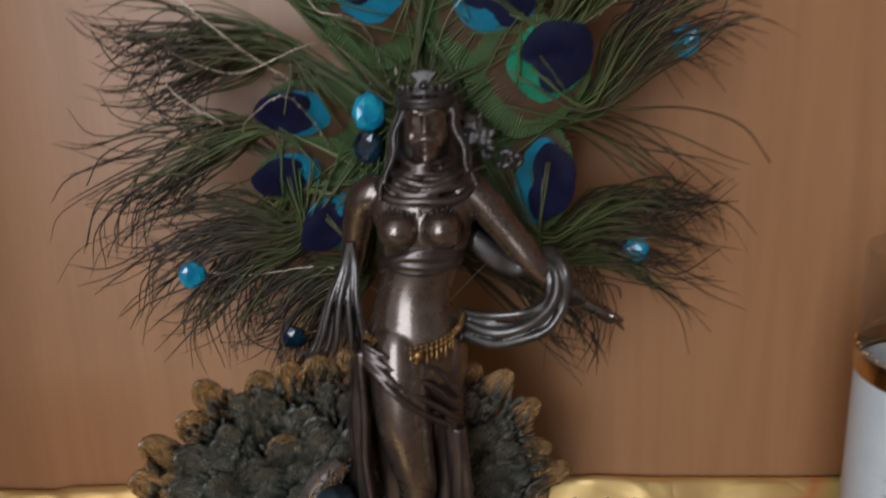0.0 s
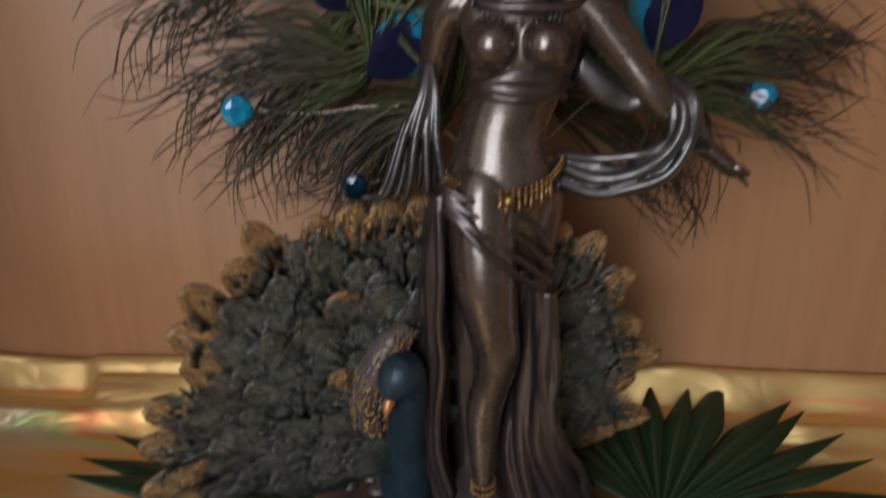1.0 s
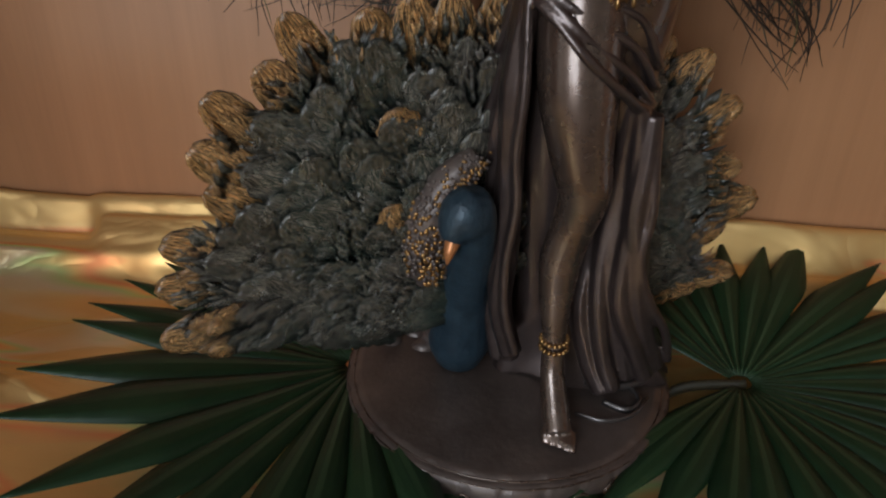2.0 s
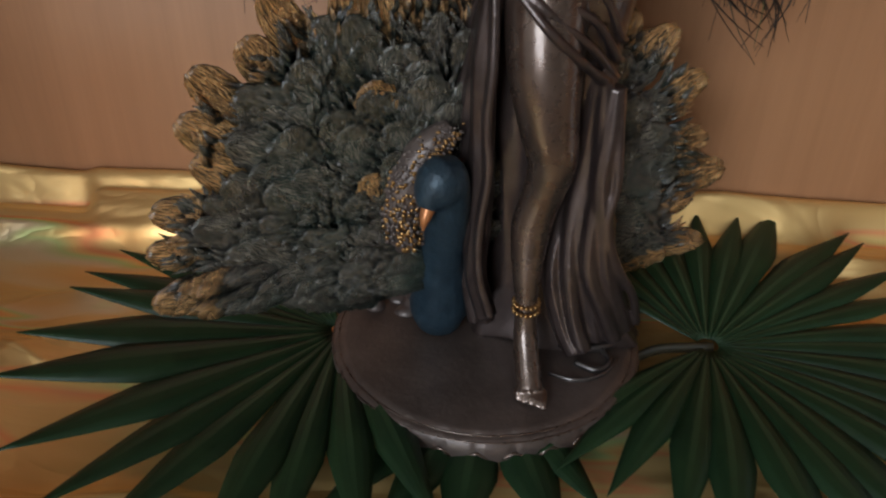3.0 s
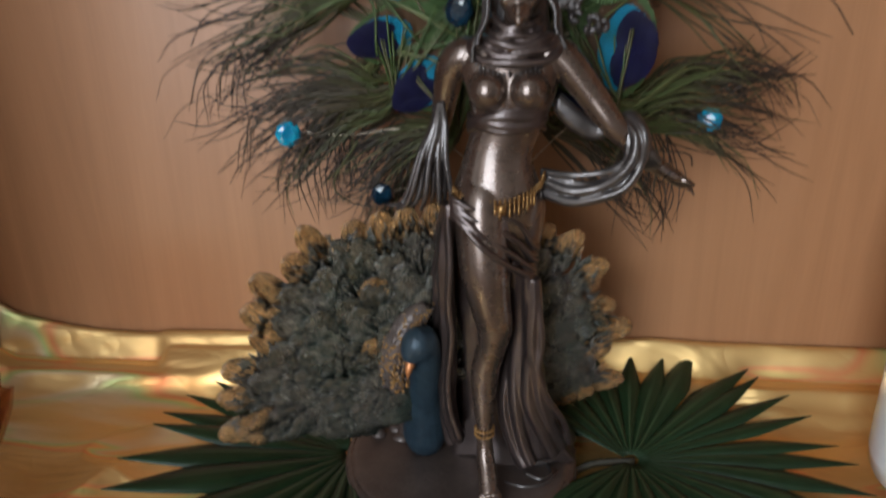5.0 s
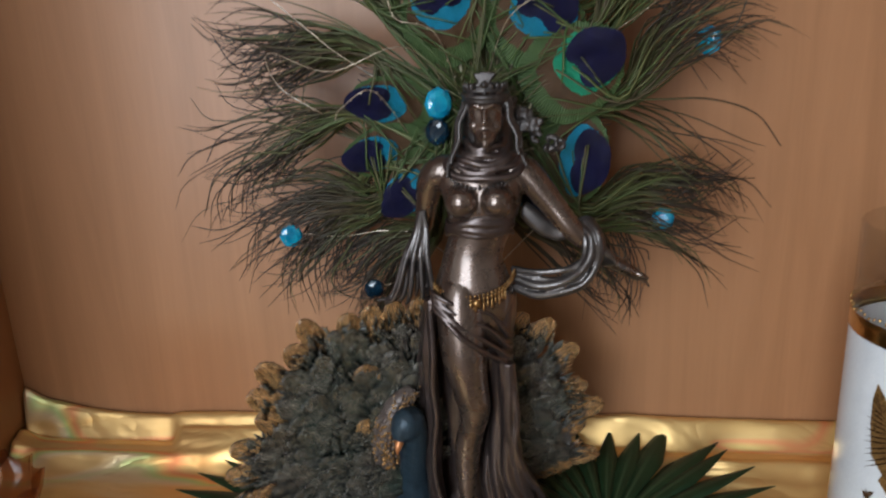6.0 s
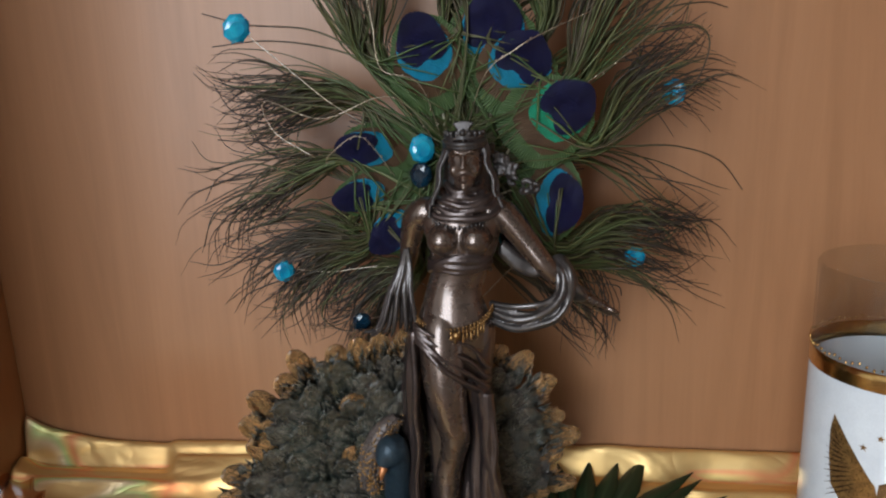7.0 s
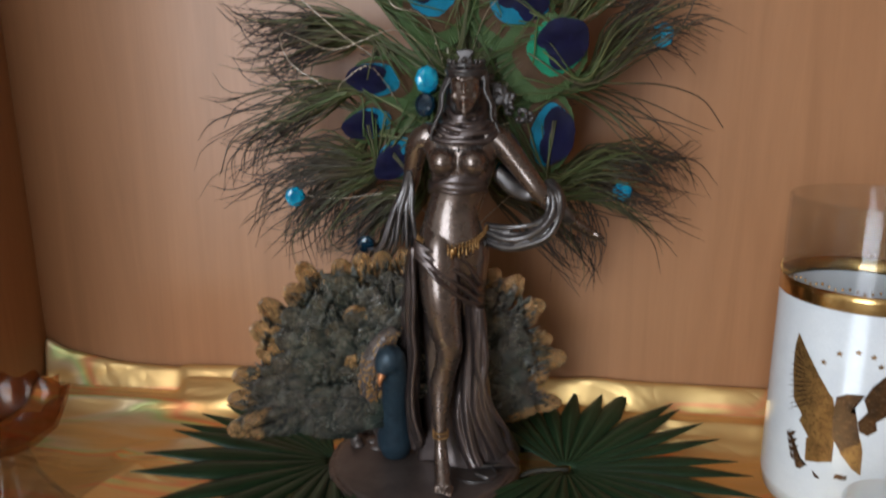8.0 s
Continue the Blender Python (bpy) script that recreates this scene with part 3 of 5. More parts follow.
    for inner, outer in panels:
        a, b = np.array(inner), np.array(outer)
        for k in range(6):
            u = k / 5
            smooth = a.copy()
            smooth[1:-1] = (a[:-2] + a[1:-1] + a[2:]) / 3
            c = ((a + 2 * smooth) / 3 if k == 0 else smooth) * (1 - u) + b * u
            c[:, 1] += 0.0022 * math.sin(k * 2.6) * np.linspace(0.2, 1, len(c))
            c[:, 0] += 0.0010 * np.sin(np.arange(len(c)) * 1.7 + 2 * k) * (k > 0)
            tube(bm, [(*q, (0.0017 if k == 0 else 0.0033 + 0.0008 * (k % 2)) * (0.7 + 0.3 * min(1, i))) for i, q in enumerate(c)], 34, 8)
    ball(bm, (0.0258, 0.0010, 0.2190), (0.0158, 0.0092, 0.0100), seg=24)
    for k in range(5):
        u = k / 4
        w, z = 0.0090 + 0.0100 * u, 0.2265 - 0.0140 * u
        rows = []
        for a in np.linspace(math.radians(180), math.radians(360), 9):
            rows.append((0.0258 + w * math.cos(a), 0.0005 + (0.0080 + 0.0030 * u) * math.sin(a), z + (0.0060 + 0.001 * math.sin(5 * k)) * (1 + math.sin(a)) * (0.6 + 0.4 * u) + 0.0007 * math.sin(4 * a + 2 * k), 0.0019 - 0.0004 * (k % 2)))
        tube(bm, rows, 24, 8)
    for k, (z, r) in enumerate(((0.1925, 0.0016), (0.1898, 0.0021), (0.1862, 0.0019), (0.1838, 0.0014))):
        rows = [(0.0228 + 0.0158 * math.cos(a), 0.0003 + 0.0112 * math.sin(a), z + 0.0024 * math.cos(a + 0.5 * k) + 0.0012 * math.sin(3 * a + k), r) for a in np.linspace(math.radians(178), math.radians(362), 11)]
        tube(bm, rows, 30, 8)
    return remeshed(bm, 0.00058, 3)


def scarf_form():
    """The scarf over both arms, and the gathered cloth and curls behind the shoulder."""
    bm = bmesh.new()
    rng = random.Random(21)
    # scarf: over the bent arm and back to the waist
    for k in range(6):
        u = k / 5 - 0.5 + rng.uniform(-0.05, 0.05)
        dy = (0.0016, -0.0010, 0.0012, -0.0014, 0.0008, -0.0004)[k]
        rows = [(0.0380, 0.004 + dy, 0.1590 + 0.011 * u, 0.0021), (0.0500, -0.001 + dy, 0.1575 + 0.012 * u, 0.0021), (0.0620, -0.004 + dy * 1.5, 0.1590 + 0.011 * u, 0.0021),
                  (0.0715 + 0.004 * -u, -0.006 + dy * 1.6, 0.1645 + 0.008 * u, 0.0021), (0.0765 - 0.007 * u, -0.006 + dy * 1.6, 0.1730 + 0.003 * u, 0.0019),
                  (0.0765 - 0.008 * u, -0.005 + dy * 1.5, 0.1825, 0.0019), (0.0715 - 0.006 * u, 0.000, 0.1880 - 0.002 * u, 0.0020), (0.0660, 0.006, 0.1850, 0.0018)]
        rows = [(x, y + rng.uniform(-0.0012, 0.0012), z + rng.uniform(-0.0016, 0.0016), r * rng.uniform(0.75, 1.15)) for x, y, z, r in rows]
        tube(bm, rows, 40, 8)
    for k in range(5):
        u = k / 4 - 0.5
        tube(bm, [(0.0755, 0.000, 0.1810 + 0.003 * u, 0.0019), (0.0800 + 0.006 * u, -0.0035, 0.1760 - 0.002 * u, 0.0020), (0.0845 + 0.005 * u, 0.000, 0.1690, 0.0018), (0.0830, 0.005, 0.1660, 0.0014)], 16, 8)
    # scarf: from the other arm, spreading as it falls
    for k in range(8):
        u = k / 7 + rng.uniform(-0.03, 0.03)
        dy, x1 = (0.0018, -0.0012, 0.0012, -0.0016, 0.0014, -0.0008, 0.0014, -0.0010)[k], -0.0195 + 0.0180 * u
        long = 0.012 * (1 - u) ** 2
        tube(bm, [(-0.0062 + 0.002 * (u - 0.5), 0.004, 0.1945, 0.0012), (-0.0095 + 0.006 * u, 0.000 + dy, 0.1850, 0.0014), (-0.0155 + 0.012 * u, -0.002 + dy * 1.3, 0.1720, 0.0015),
                  (x1 - 0.3 * long, -0.002 + dy * 1.3, 0.1570 - 0.004 * (1 - u) + rng.uniform(-0.002, 0.002), 0.0014), (x1 - long, 0.000 + dy, 0.1510 - 0.003 * (1 - u) + rng.uniform(-0.002, 0.002), 0.0009)], 24, 8)
    # the hanging part under the arm
    for k in range(5):
        u = k / 4
        tube(bm, [(0.0440, 0.008, 0.1960 - 0.004 * u, 0.0026), (0.0520, 0.008, 0.1890 - 0.005 * u, 0.0030), (0.0610, 0.008, 0.1830 - 0.003 * u, 0.0026), (0.0680, 0.006, 0.1830, 0.0020)], 14, 8)
    return remeshed(bm, 0.00055, 1)


def hair_form():
    """Wavy locks, head-dress with its flared plume, and the wreath of the crown."""
    bm = bmesh.new()
    rng = random.Random(4)
    for s in (-1, 1):
        for k in range(2):
            x0 = 0.0271 + s * (0.0084 + 0.0016 * k)
            rows, drop = [], 0.026 + 0.006 * k if s > 0 else 0.030 + 0.007 * k
            for j in range(9):
                u = j / 8
                rows.append((x0 + s * (0.0075 * u + 0.0012 * k * u) + 0.0007 * math.sin(12 * u + k), -0.0035 + 0.002 * k - 0.006 * u, 0.2500 - drop * u, 0.0012 - 0.0004 * u))
            tube(bm, rows, 34, 8)
            for j in range(18):
                u = (j + 0.5) / 18
                ball(bm, (x0 + s * (0.0075 * u + 0.0012 * k * u) + 0.0007 * math.sin(12 * u + k), -0.0046 + 0.002 * k - 0.006 * u, 0.2500 - drop * u), 0.0014 - 0.0003 * u, seg=8)
    ball(bm, (0.0271, 0.0000, 0.2475), (0.0102, 0.0112, 0.0085), seg=22)
    # the veil that falls behind the face to the shoulders
    tube(bm, [(0.0271, 0.0030, 0.2520, 0.0085), (0.0271, 0.0045, 0.2420, 0.0112), (0.0268, 0.0060, 0.2310, 0.0125), (0.0262, 0.0070, 0.2220, 0.0150)], 16, 24, 0.75)
    for z, r, w in ((0.2492, 0.0101, 0.0009), (0.2512, 0.0102, 0.0013), (0.2540, 0.0098, 0.0009)):
        tube(bm, [(0.0271 + r * math.cos(a), -0.0012 + (r + 0.0012) * math.sin(a), z + 0.0008 * math.sin(a), w) for a in np.linspace(0, 2 * math.pi, 25)], 60, 8)
    for k in range(9):
        a = math.radians(195 + 150 * k / 8)
        ball(bm, (0.0271 + 0.0096 * math.cos(a), -0.0012 + 0.0106 * math.sin(a), 0.2556), 0.0013, seg=8)
    # curls behind the shoulder
    for k in range(26):
        u = rng.random()
        x, z = 0.0400 + 0.021 * u + rng.uniform(-0.002, 0.002), 0.2420 - 0.020 * u + rng.uniform(-0.005, 0.006)
        tube(bm, [(x + 0.0030 * math.cos(t) * (1 - t / 9), 0.010 + rng.uniform(-0.001, 0.001), z + 0.0030 * math.sin(t) * (1 - t / 9), 0.0013) for t in np.linspace(0.5 * k, 0.5 * k + 5, 7)], 14, 6)
    # the plume: a plate that flares upwards with a cut edge
    for k in range(7):
        u = k / 6 - 0.5
        tube(bm, [(0.0271 + 0.0030 * u, -0.0112, 0.2535, 0.0010), (0.0272 + 0.0045 * u, -0.0116, 0.2575, 0.0009), (0.0274 + 0.0090 * u, -0.0110, 0.2618 - 0.0016 * abs(u), 0.0010)], 10, 8)
    ball(bm, (0.0271, -0.0125, 0.2560), 0.0014, seg=10)
    return remeshed(bm, 0.0005, 1)


def carved_feather(bm, uv, root, tip, lift, width, mat, nl=20, nw=8, blunt=False):
    """One relief feather: a domed blade with a rib, closed by a flatter back."""
    root, tip = Vector(root), Vector(tip)
    way, size = (tip - root).normalized(), (tip - root).length
    side = way.cross(FAN_N).normalized()
    up = (FAN_N + way * -lift).normalized()
    front, back = [], []
    for i in range(nl + 1):
        s = i / nl
        end = max(0.0, (s - 0.68) / 0.33) ** 2.3 if blunt else max(0.0, (s - 0.62) / 0.385) ** 2.0
        w = width / 2 * (0.40 + 0.60 * math.sin(math.pi * min(0.5, s * 0.72))) * math.sqrt(max(0.0, 1 - end)) * (1 + 0.03 * math.sin(2 * math.pi * s * 7.5) if blunt else 1 + 0.11 * math.sin(2 * math.pi * s * 7.5))
        fr, bk = [], []
        for j in range(nw + 1):
            t = 2 * j / nw - 1
            barb = 0.034 * math.sin(2 * math.pi * (s * 7.5 - abs(t) * 1.6) + 9 * root.x * 100) * min(1, abs(t) * 4)
            dome = width * (0.070 * (1 - t * t) + 0.06 * math.exp(-((t * 5) ** 2)) + barb) * (0.4 + 0.6 * math.sin(math.pi * min(1, s * 0.9 + 0.1)))
            ruff = 0.045 * width * noise.noise(Vector((root.x * 900 + t * 2.2, root.z * 900 + s * 5.0, root.y * 700)))
            p = root + way * (s * size + ruff) + side * (t * w) + up * (dome + 1.6 * ruff) + FAN_N * (lift * size * s * s)
            fr.append(bm.verts.new(p))
            bk.append(bm.verts.new(p - up * (dome + 0.0012) - way * 0.0004))
        front.append(fr)
        back.append(bk)
    for i in range(nl):
        for j in range(nw):
            f = bm.faces.new((front[i][j], front[i][j + 1], front[i + 1][j + 1], front[i + 1][j]))
            f.material_index = mat
            for lo, (a, b) in zip(f.loops, ((i, j), (i, j + 1), (i + 1, j + 1), (i + 1, j))):
                lo[uv].uv = (b / nw, a / nl)
            f = bm.faces.new((back[i][j], back[i + 1][j], back[i + 1][j + 1], back[i][j + 1]))
            f.material_index = mat
            for lo in f.loops:
                lo[uv].uv = (0.5, i / nl)
        for j in (0, nw):
            q = (front[i][j], front[i + 1][j], back[i + 1][j], back[i][j])
            bm.faces.new(q if j == 0 else q[::-1]).material_index = mat
    for j in range(nw):
        bm.faces.new((front[nl][j], front[nl][j + 1], back[nl][j + 1], back[nl][j])).material_index = mat


TIPS = [(-0.111, 0.0465), (-0.1095, 0.0660), (-0.1058, 0.0810), (-0.0925, 0.0960), (-0.0945, 0.1097), (-0.0893, 0.1240), (-0.0748, 0.1318), (-0.0680, 0.1448),
        (-0.0475, 0.1450), (-0.0355, 0.1478), (-0.0240, 0.1490), (-0.0110, 0.1490), (0.0060, 0.1470), (0.0240, 0.1420), (0.0435, 0.1322), (0.0580, 0.1260),
        (0.0716, 0.1085), (0.0772, 0.0842), (0.0870, 0.0705), (0.0770, 0.0590), (0.0850, 0.0370)]


def carved_train_on(bm, uv):
    """The spread tail: a backing plate, inner rows of scales and the free outer tips."""
    rng = random.Random(11)
    root = np.array((-0.014, 0.040))
    tips = np.array(TIPS)
    ang = np.unwrap(np.arctan2(tips[:, 1] - root[1], tips[:, 0] - root[0]))
    far = np.hypot(*(tips - root).T)
    order = np.argsort(ang)
    edge = lambda a: float(np.interp(a, ang[order], far[order]))  # noqa: E731
    a0, a1 = ang.min(), ang.max()
    # backing plate
    n = 60
    front = [on_fan(root[0] + 0.80 * edge(a) * math.cos(a), root[1] + 0.80 * edge(a) * math.sin(a), -0.001) for a in np.linspace(a0, a1, n)]
    vf = [bm.verts.new(p) for p in front]
    vb = [bm.verts.new(p - FAN_N * 0.006) for p in front]
    cf, cb = bm.verts.new(on_fan(root[0], root[1] - 0.006, 0.006)), bm.verts.new(on_fan(root[0], root[1] - 0.006, -0.008))
    for k in range(n - 1):
        for q in ((cf, vf[k + 1], vf[k]), (cb, vb[k], vb[k + 1]), (vf[k], vf[k + 1], vb[k + 1], vb[k])):
            bm.faces.new(q).material_index = TRAIN_I
    for q in ((cf, vf[0], vb[0], cb), (cf, cb, vb[-1], vf[-1])):
        bm.faces.new(q).material_index = TRAIN_I
    # outer tips
    for k, (x, z) in enumerate(TIPS):
        d = np.array((x, z)) - root
        d /= np.linalg.norm(d)
        long = rng.uniform(0.036, 0.042)
        carved_feather(bm, uv, on_fan(x - d[0] * long, z - d[1] * long, 0.000), on_fan(x, z, 0.0015), 0.05, rng.uniform(0.0128, 0.0150), GILT_I, blunt=True)
    # rows of scales, each lying over the row outside it
    for ring, (f, count, long, wide) in enumerate(((0.88, 25, 0.034, 0.0140), (0.79, 25, 0.031, 0.0140), (0.70, 24, 0.030, 0.0136), (0.61, 22, 0.028, 0.0130), (0.53, 19, 0.026, 0.0120),
                                                   (0.46, 17, 0.022, 0.0115), (0.38, 15, 0.019, 0.0105), (0.30, 13, 0.016, 0.0095))):
        for k in range(count):
            a = a0 + (a1 - a0) * (k + 0.5 * (ring % 2) + rng.uniform(-0.2, 0.2)) / (count - 0.5)
            r = edge(min(max(a, a0), a1)) * (f + rng.uniform(-0.07, 0.05))
            turn = a + rng.uniform(-0.35, 0.35)
            d = np.array((math.cos(turn), math.sin(turn)))
            e = root + r * np.array((math.cos(a), math.sin(a)))
            up = 0.0010 + 0.0085 * (1 - f) + rng.uniform(-0.0006, 0.0006)
            carved_feather(bm, uv, on_fan(*(e - d * long), up), on_fan(*e, up + 0.0016), rng.uniform(0.02, 0.13), 1.08 * wide * rng.uniform(0.75, 1.2), TRAIN_I if rng.random() < 0.93 else GILT_I)
    # raised barbs in tufts that run outwards over the scales
    for k in range(1500):
        a, f = rng.uniform(a0, a1), math.sqrt(rng.uniform(0.09, 0.94))
        e = root + edge(a) * f * np.array((math.cos(a), math.sin(a)))
        turn = a + 0.45 * math.sin(9 * a + 14 * f) + rng.uniform(-0.25, 0.25)
        d, long = np.array((math.cos(turn), math.sin(turn))), rng.uniform(0.006, 0.0105)
        b, m = e - d * long, e - d * long * 0.5 + np.array((-d[1], d[0])) * rng.uniform(-0.0012, 0.0012)
        up = 0.0024 + 0.0085 * (1 - f)
        p, q, r = on_fan(*b, up - 0.0008), on_fan(*m, up + 0.0012), on_fan(*e, up + 0.0016)
        tube(bm, [(*p, 0.0005), (*q, rng.uniform(0.0009, 0.0013)), (*r, 0.0002)], 7, 6, uv=uv, mat=GILT_I if f > 0.90 and rng.random() < 0.5 else TRAIN_I)
    # shaggy lower edge of small slanted plumes
    for k in range(46):
        u = rng.random()
        x, z = -0.034 - 0.070 * u, 0.042 + 0.006 * u + rng.uniform(-0.004, 0.016 * (1 - 0.4 * u))
        d = np.array((-1.0, 0.05 + rng.uniform(-0.35, 0.25)))
        d /= np.linalg.norm(d)
        long = rng.uniform(0.012, 0.018)
        carved_feather(bm, uv, on_fan(x + d[0] * -long, z - d[1] * long, 0.006), on_fan(x, z, 0.008), 0.15, rng.uniform(0.0050, 0.0075), TRAIN_I if u < 0.85 else GILT_I, 12, 5)


def peacock_form(bm):
    """The bird before the tail: smooth neck and head, scaled flank, beak."""
    n0 = bmesh.new()
    tube(n0, [(-0.0185, 0.0100, 0.0130, 0.0090), (-0.0182, 0.0085, 0.0220, 0.0116), (-0.0175, 0.0055, 0.0350, 0.0108), (-0.0165, 0.0000, 0.0500, 0.0086), (-0.0150, -0.0060, 0.0660, 0.0076),
              (-0.0142, -0.0095, 0.0790, 0.0076), (-0.0160, -0.0125, 0.0870, 0.0082), (-0.0188, -0.0150, 0.0830, 0.0066), (-0.0203, -0.0172, 0.0780, 0.0036)], 44, 20)
    ball(n0, (-0.0165, -0.0135, 0.0850), (0.0082, 0.0078, 0.0078), seg=20)
    absorb(bm, remeshed(n0, 0.0007, 5), BLUE_I)
    tube(bm, [(-0.0198, -0.0175, 0.0790, 0.0026), (-0.0208, -0.0195, 0.0755, 0.0018), (-0.0214, -0.0200, 0.0715, 0.0004)], 10, 10, mat=BEAK_I)
    body = bmesh.new()
    ball(body, (-0.0230, 0.0120, 0.0560), (0.0150, 0.0140, 0.0400), seg=24)
    tube(body, [(-0.0135, -0.0040, 0.1010, 0.0040), (-0.0205, -0.0060, 0.0950, 0.0060), (-0.0270, -0.0070, 0.0840, 0.0080), (-0.0310, -0.0060, 0.0700, 0.0080), (-0.0310, -0.0040, 0.0570, 0.0070)], 20, 12)
    absorb(bm, remeshed(body, 0.0009, 4), EARTH_I)
    rng = random.Random(5)
    flank = spline([(-0.0140, -0.0040, 0.1010), (-0.0205, -0.0060, 0.0950), (-0.0270, -0.0070, 0.0840), (-0.0305, -0.0060, 0.0700), (-0.0305, -0.0040, 0.0580)], 41)
    for k in range(620):
        u = rng.random()
        c = flank[int(u * 40)]
        w = 0.0040 + 0.0045 * min(1, u * 2)
        a = rng.uniform(-1.3, 1.5)
        at = (c[0] + w * math.sin(a), c[1] - w * math.cos(a), c[2] + rng.uniform(-0.002, 0.002))
        ball(bm, at, (0.0006 + 0.0003 * u, 0.0003, 0.0005 + 0.0004 * u), GOLD_I if rng.random() < 0.45 else EARTH_I, 7)


def base_form(bm):
    """The round plinth: a rim of shallow panels with half-moon marks, uneven ground on top."""
    cx, cy, seg = 0.0, 0.009, 240
    prof = [(0.0, 0.0112), (0.020, 0.0112), (0.040, 0.0112), (0.0540, 0.0111), (0.0568, 0.0108), (0.0573, 0.0101), (0.0580, 0.0101), (0.0592, 0.0098), (0.0602, 0.0088), (0.0604, 0.0040), (0.0602, -0.0024), (0.0590, -0.0042)]
    rings = []
    for r, z in prof:
        ring = []
        for j in range(seg):
            a = 2 * math.pi * j / seg
            groove = 0.0009 * max(0.0, 1 - abs((j % 8) - 4) / 1.0) * (r > 0.0570)
            rough = 0.0007 * noise.noise(Vector((r * 60 * math.cos(a), r * 60 * math.sin(a), 2))) * (0.001 < r < 0.055)
            rr = r - groove + 0.0004 * noise.noise(Vector((6 * math.cos(a), 6 * math.sin(a), z * 90))) * (r > 0.05)
            ring.append((cx + max(rr, 0.0002) * math.cos(a), cy + max(rr, 0.0002) * math.sin(a), z + rough))
        rings.append(ring)
    vs = loft(bm, rings[::-1], EARTH_I)
    bm.faces.new(vs[0][::-1]).material_index = EARTH_I
    for k in range(30):
        a = 2 * math.pi * (k + 0.5) / 30
        rows = [(cx + 0.0604 * math.cos(a + t), cy + 0.0604 * math.sin(a + t), 0.0016 + 0.0034 * math.cos(t / 0.065 * 1.35), 0.00055) for t in np.linspace(-0.062, 0.062, 7)]
        tube(bm, rows, 10, 6, mat=SKIN_I)
    for r, z, w in ((0.0573, 0.0104, 0.0004), (0.0597, 0.0094, 0.00035)):
        tube(bm, [(cx + r * math.cos(a), cy + r * math.sin(a), z, w * (0.7 + 0.6 * noise.noise(Vector((3 * math.cos(a), 3 * math.sin(a), z * 50))))) for a in np.linspace(0, 2 * math.pi, 61)], 120, 5, mat=SKIN_I)
    rng = random.Random(8)
    lumps = bmesh.new()
    for k in range(34):
        a, r = math.radians(rng.uniform(95, 170)), rng.uniform(0.028, 0.052)
        ball(lumps, (cx + r * math.cos(a), cy + r * math.sin(a), 0.011), (rng.uniform(0.003, 0.006), rng.uniform(0.003, 0.005), rng.uniform(0.003, 0.009)), seg=10)
    for k in range(14):
        a, r = math.radians(rng.uniform(20, 85)), rng.uniform(0.036, 0.052)
        ball(lumps, (cx + r * math.cos(a), cy + r * math.sin(a), 0.011), (rng.uniform(0.003, 0.007), rng.uniform(0.003, 0.006), rng.uniform(0.002, 0.006)), seg=10)
    absorb(bm, remeshed(lumps, 0.0009, 3), EARTH_I)
    # trailing hem that curls on the ground
    for rows in ([(0.028, -0.002, 0.0145, 0.0016), (0.040, -0.003, 0.0140, 0.0018), (0.050, 0.002, 0.0135, 0.0016), (0.0555, 0.012, 0.0125, 0.0014), (0.0560, 0.020, 0.0122, 0.0010)],
                 [(0.034, -0.010, 0.0125, 0.0013), (0.042, -0.013, 0.0120, 0.0014), (0.047, -0.008, 0.0125, 0.0014), (0.044, -0.002, 0.0135, 0.0012)],
                 [(0.024, -0.016, 0.0118, 0.0008), (0.034, -0.019, 0.0118, 0.0010), (0.044, -0.015, 0.0120, 0.0010), (0.050, -0.006, 0.0122, 0.0009)]):
        tube(bm, rows, 22, 8, 0.8, mat=DRAPE_I)


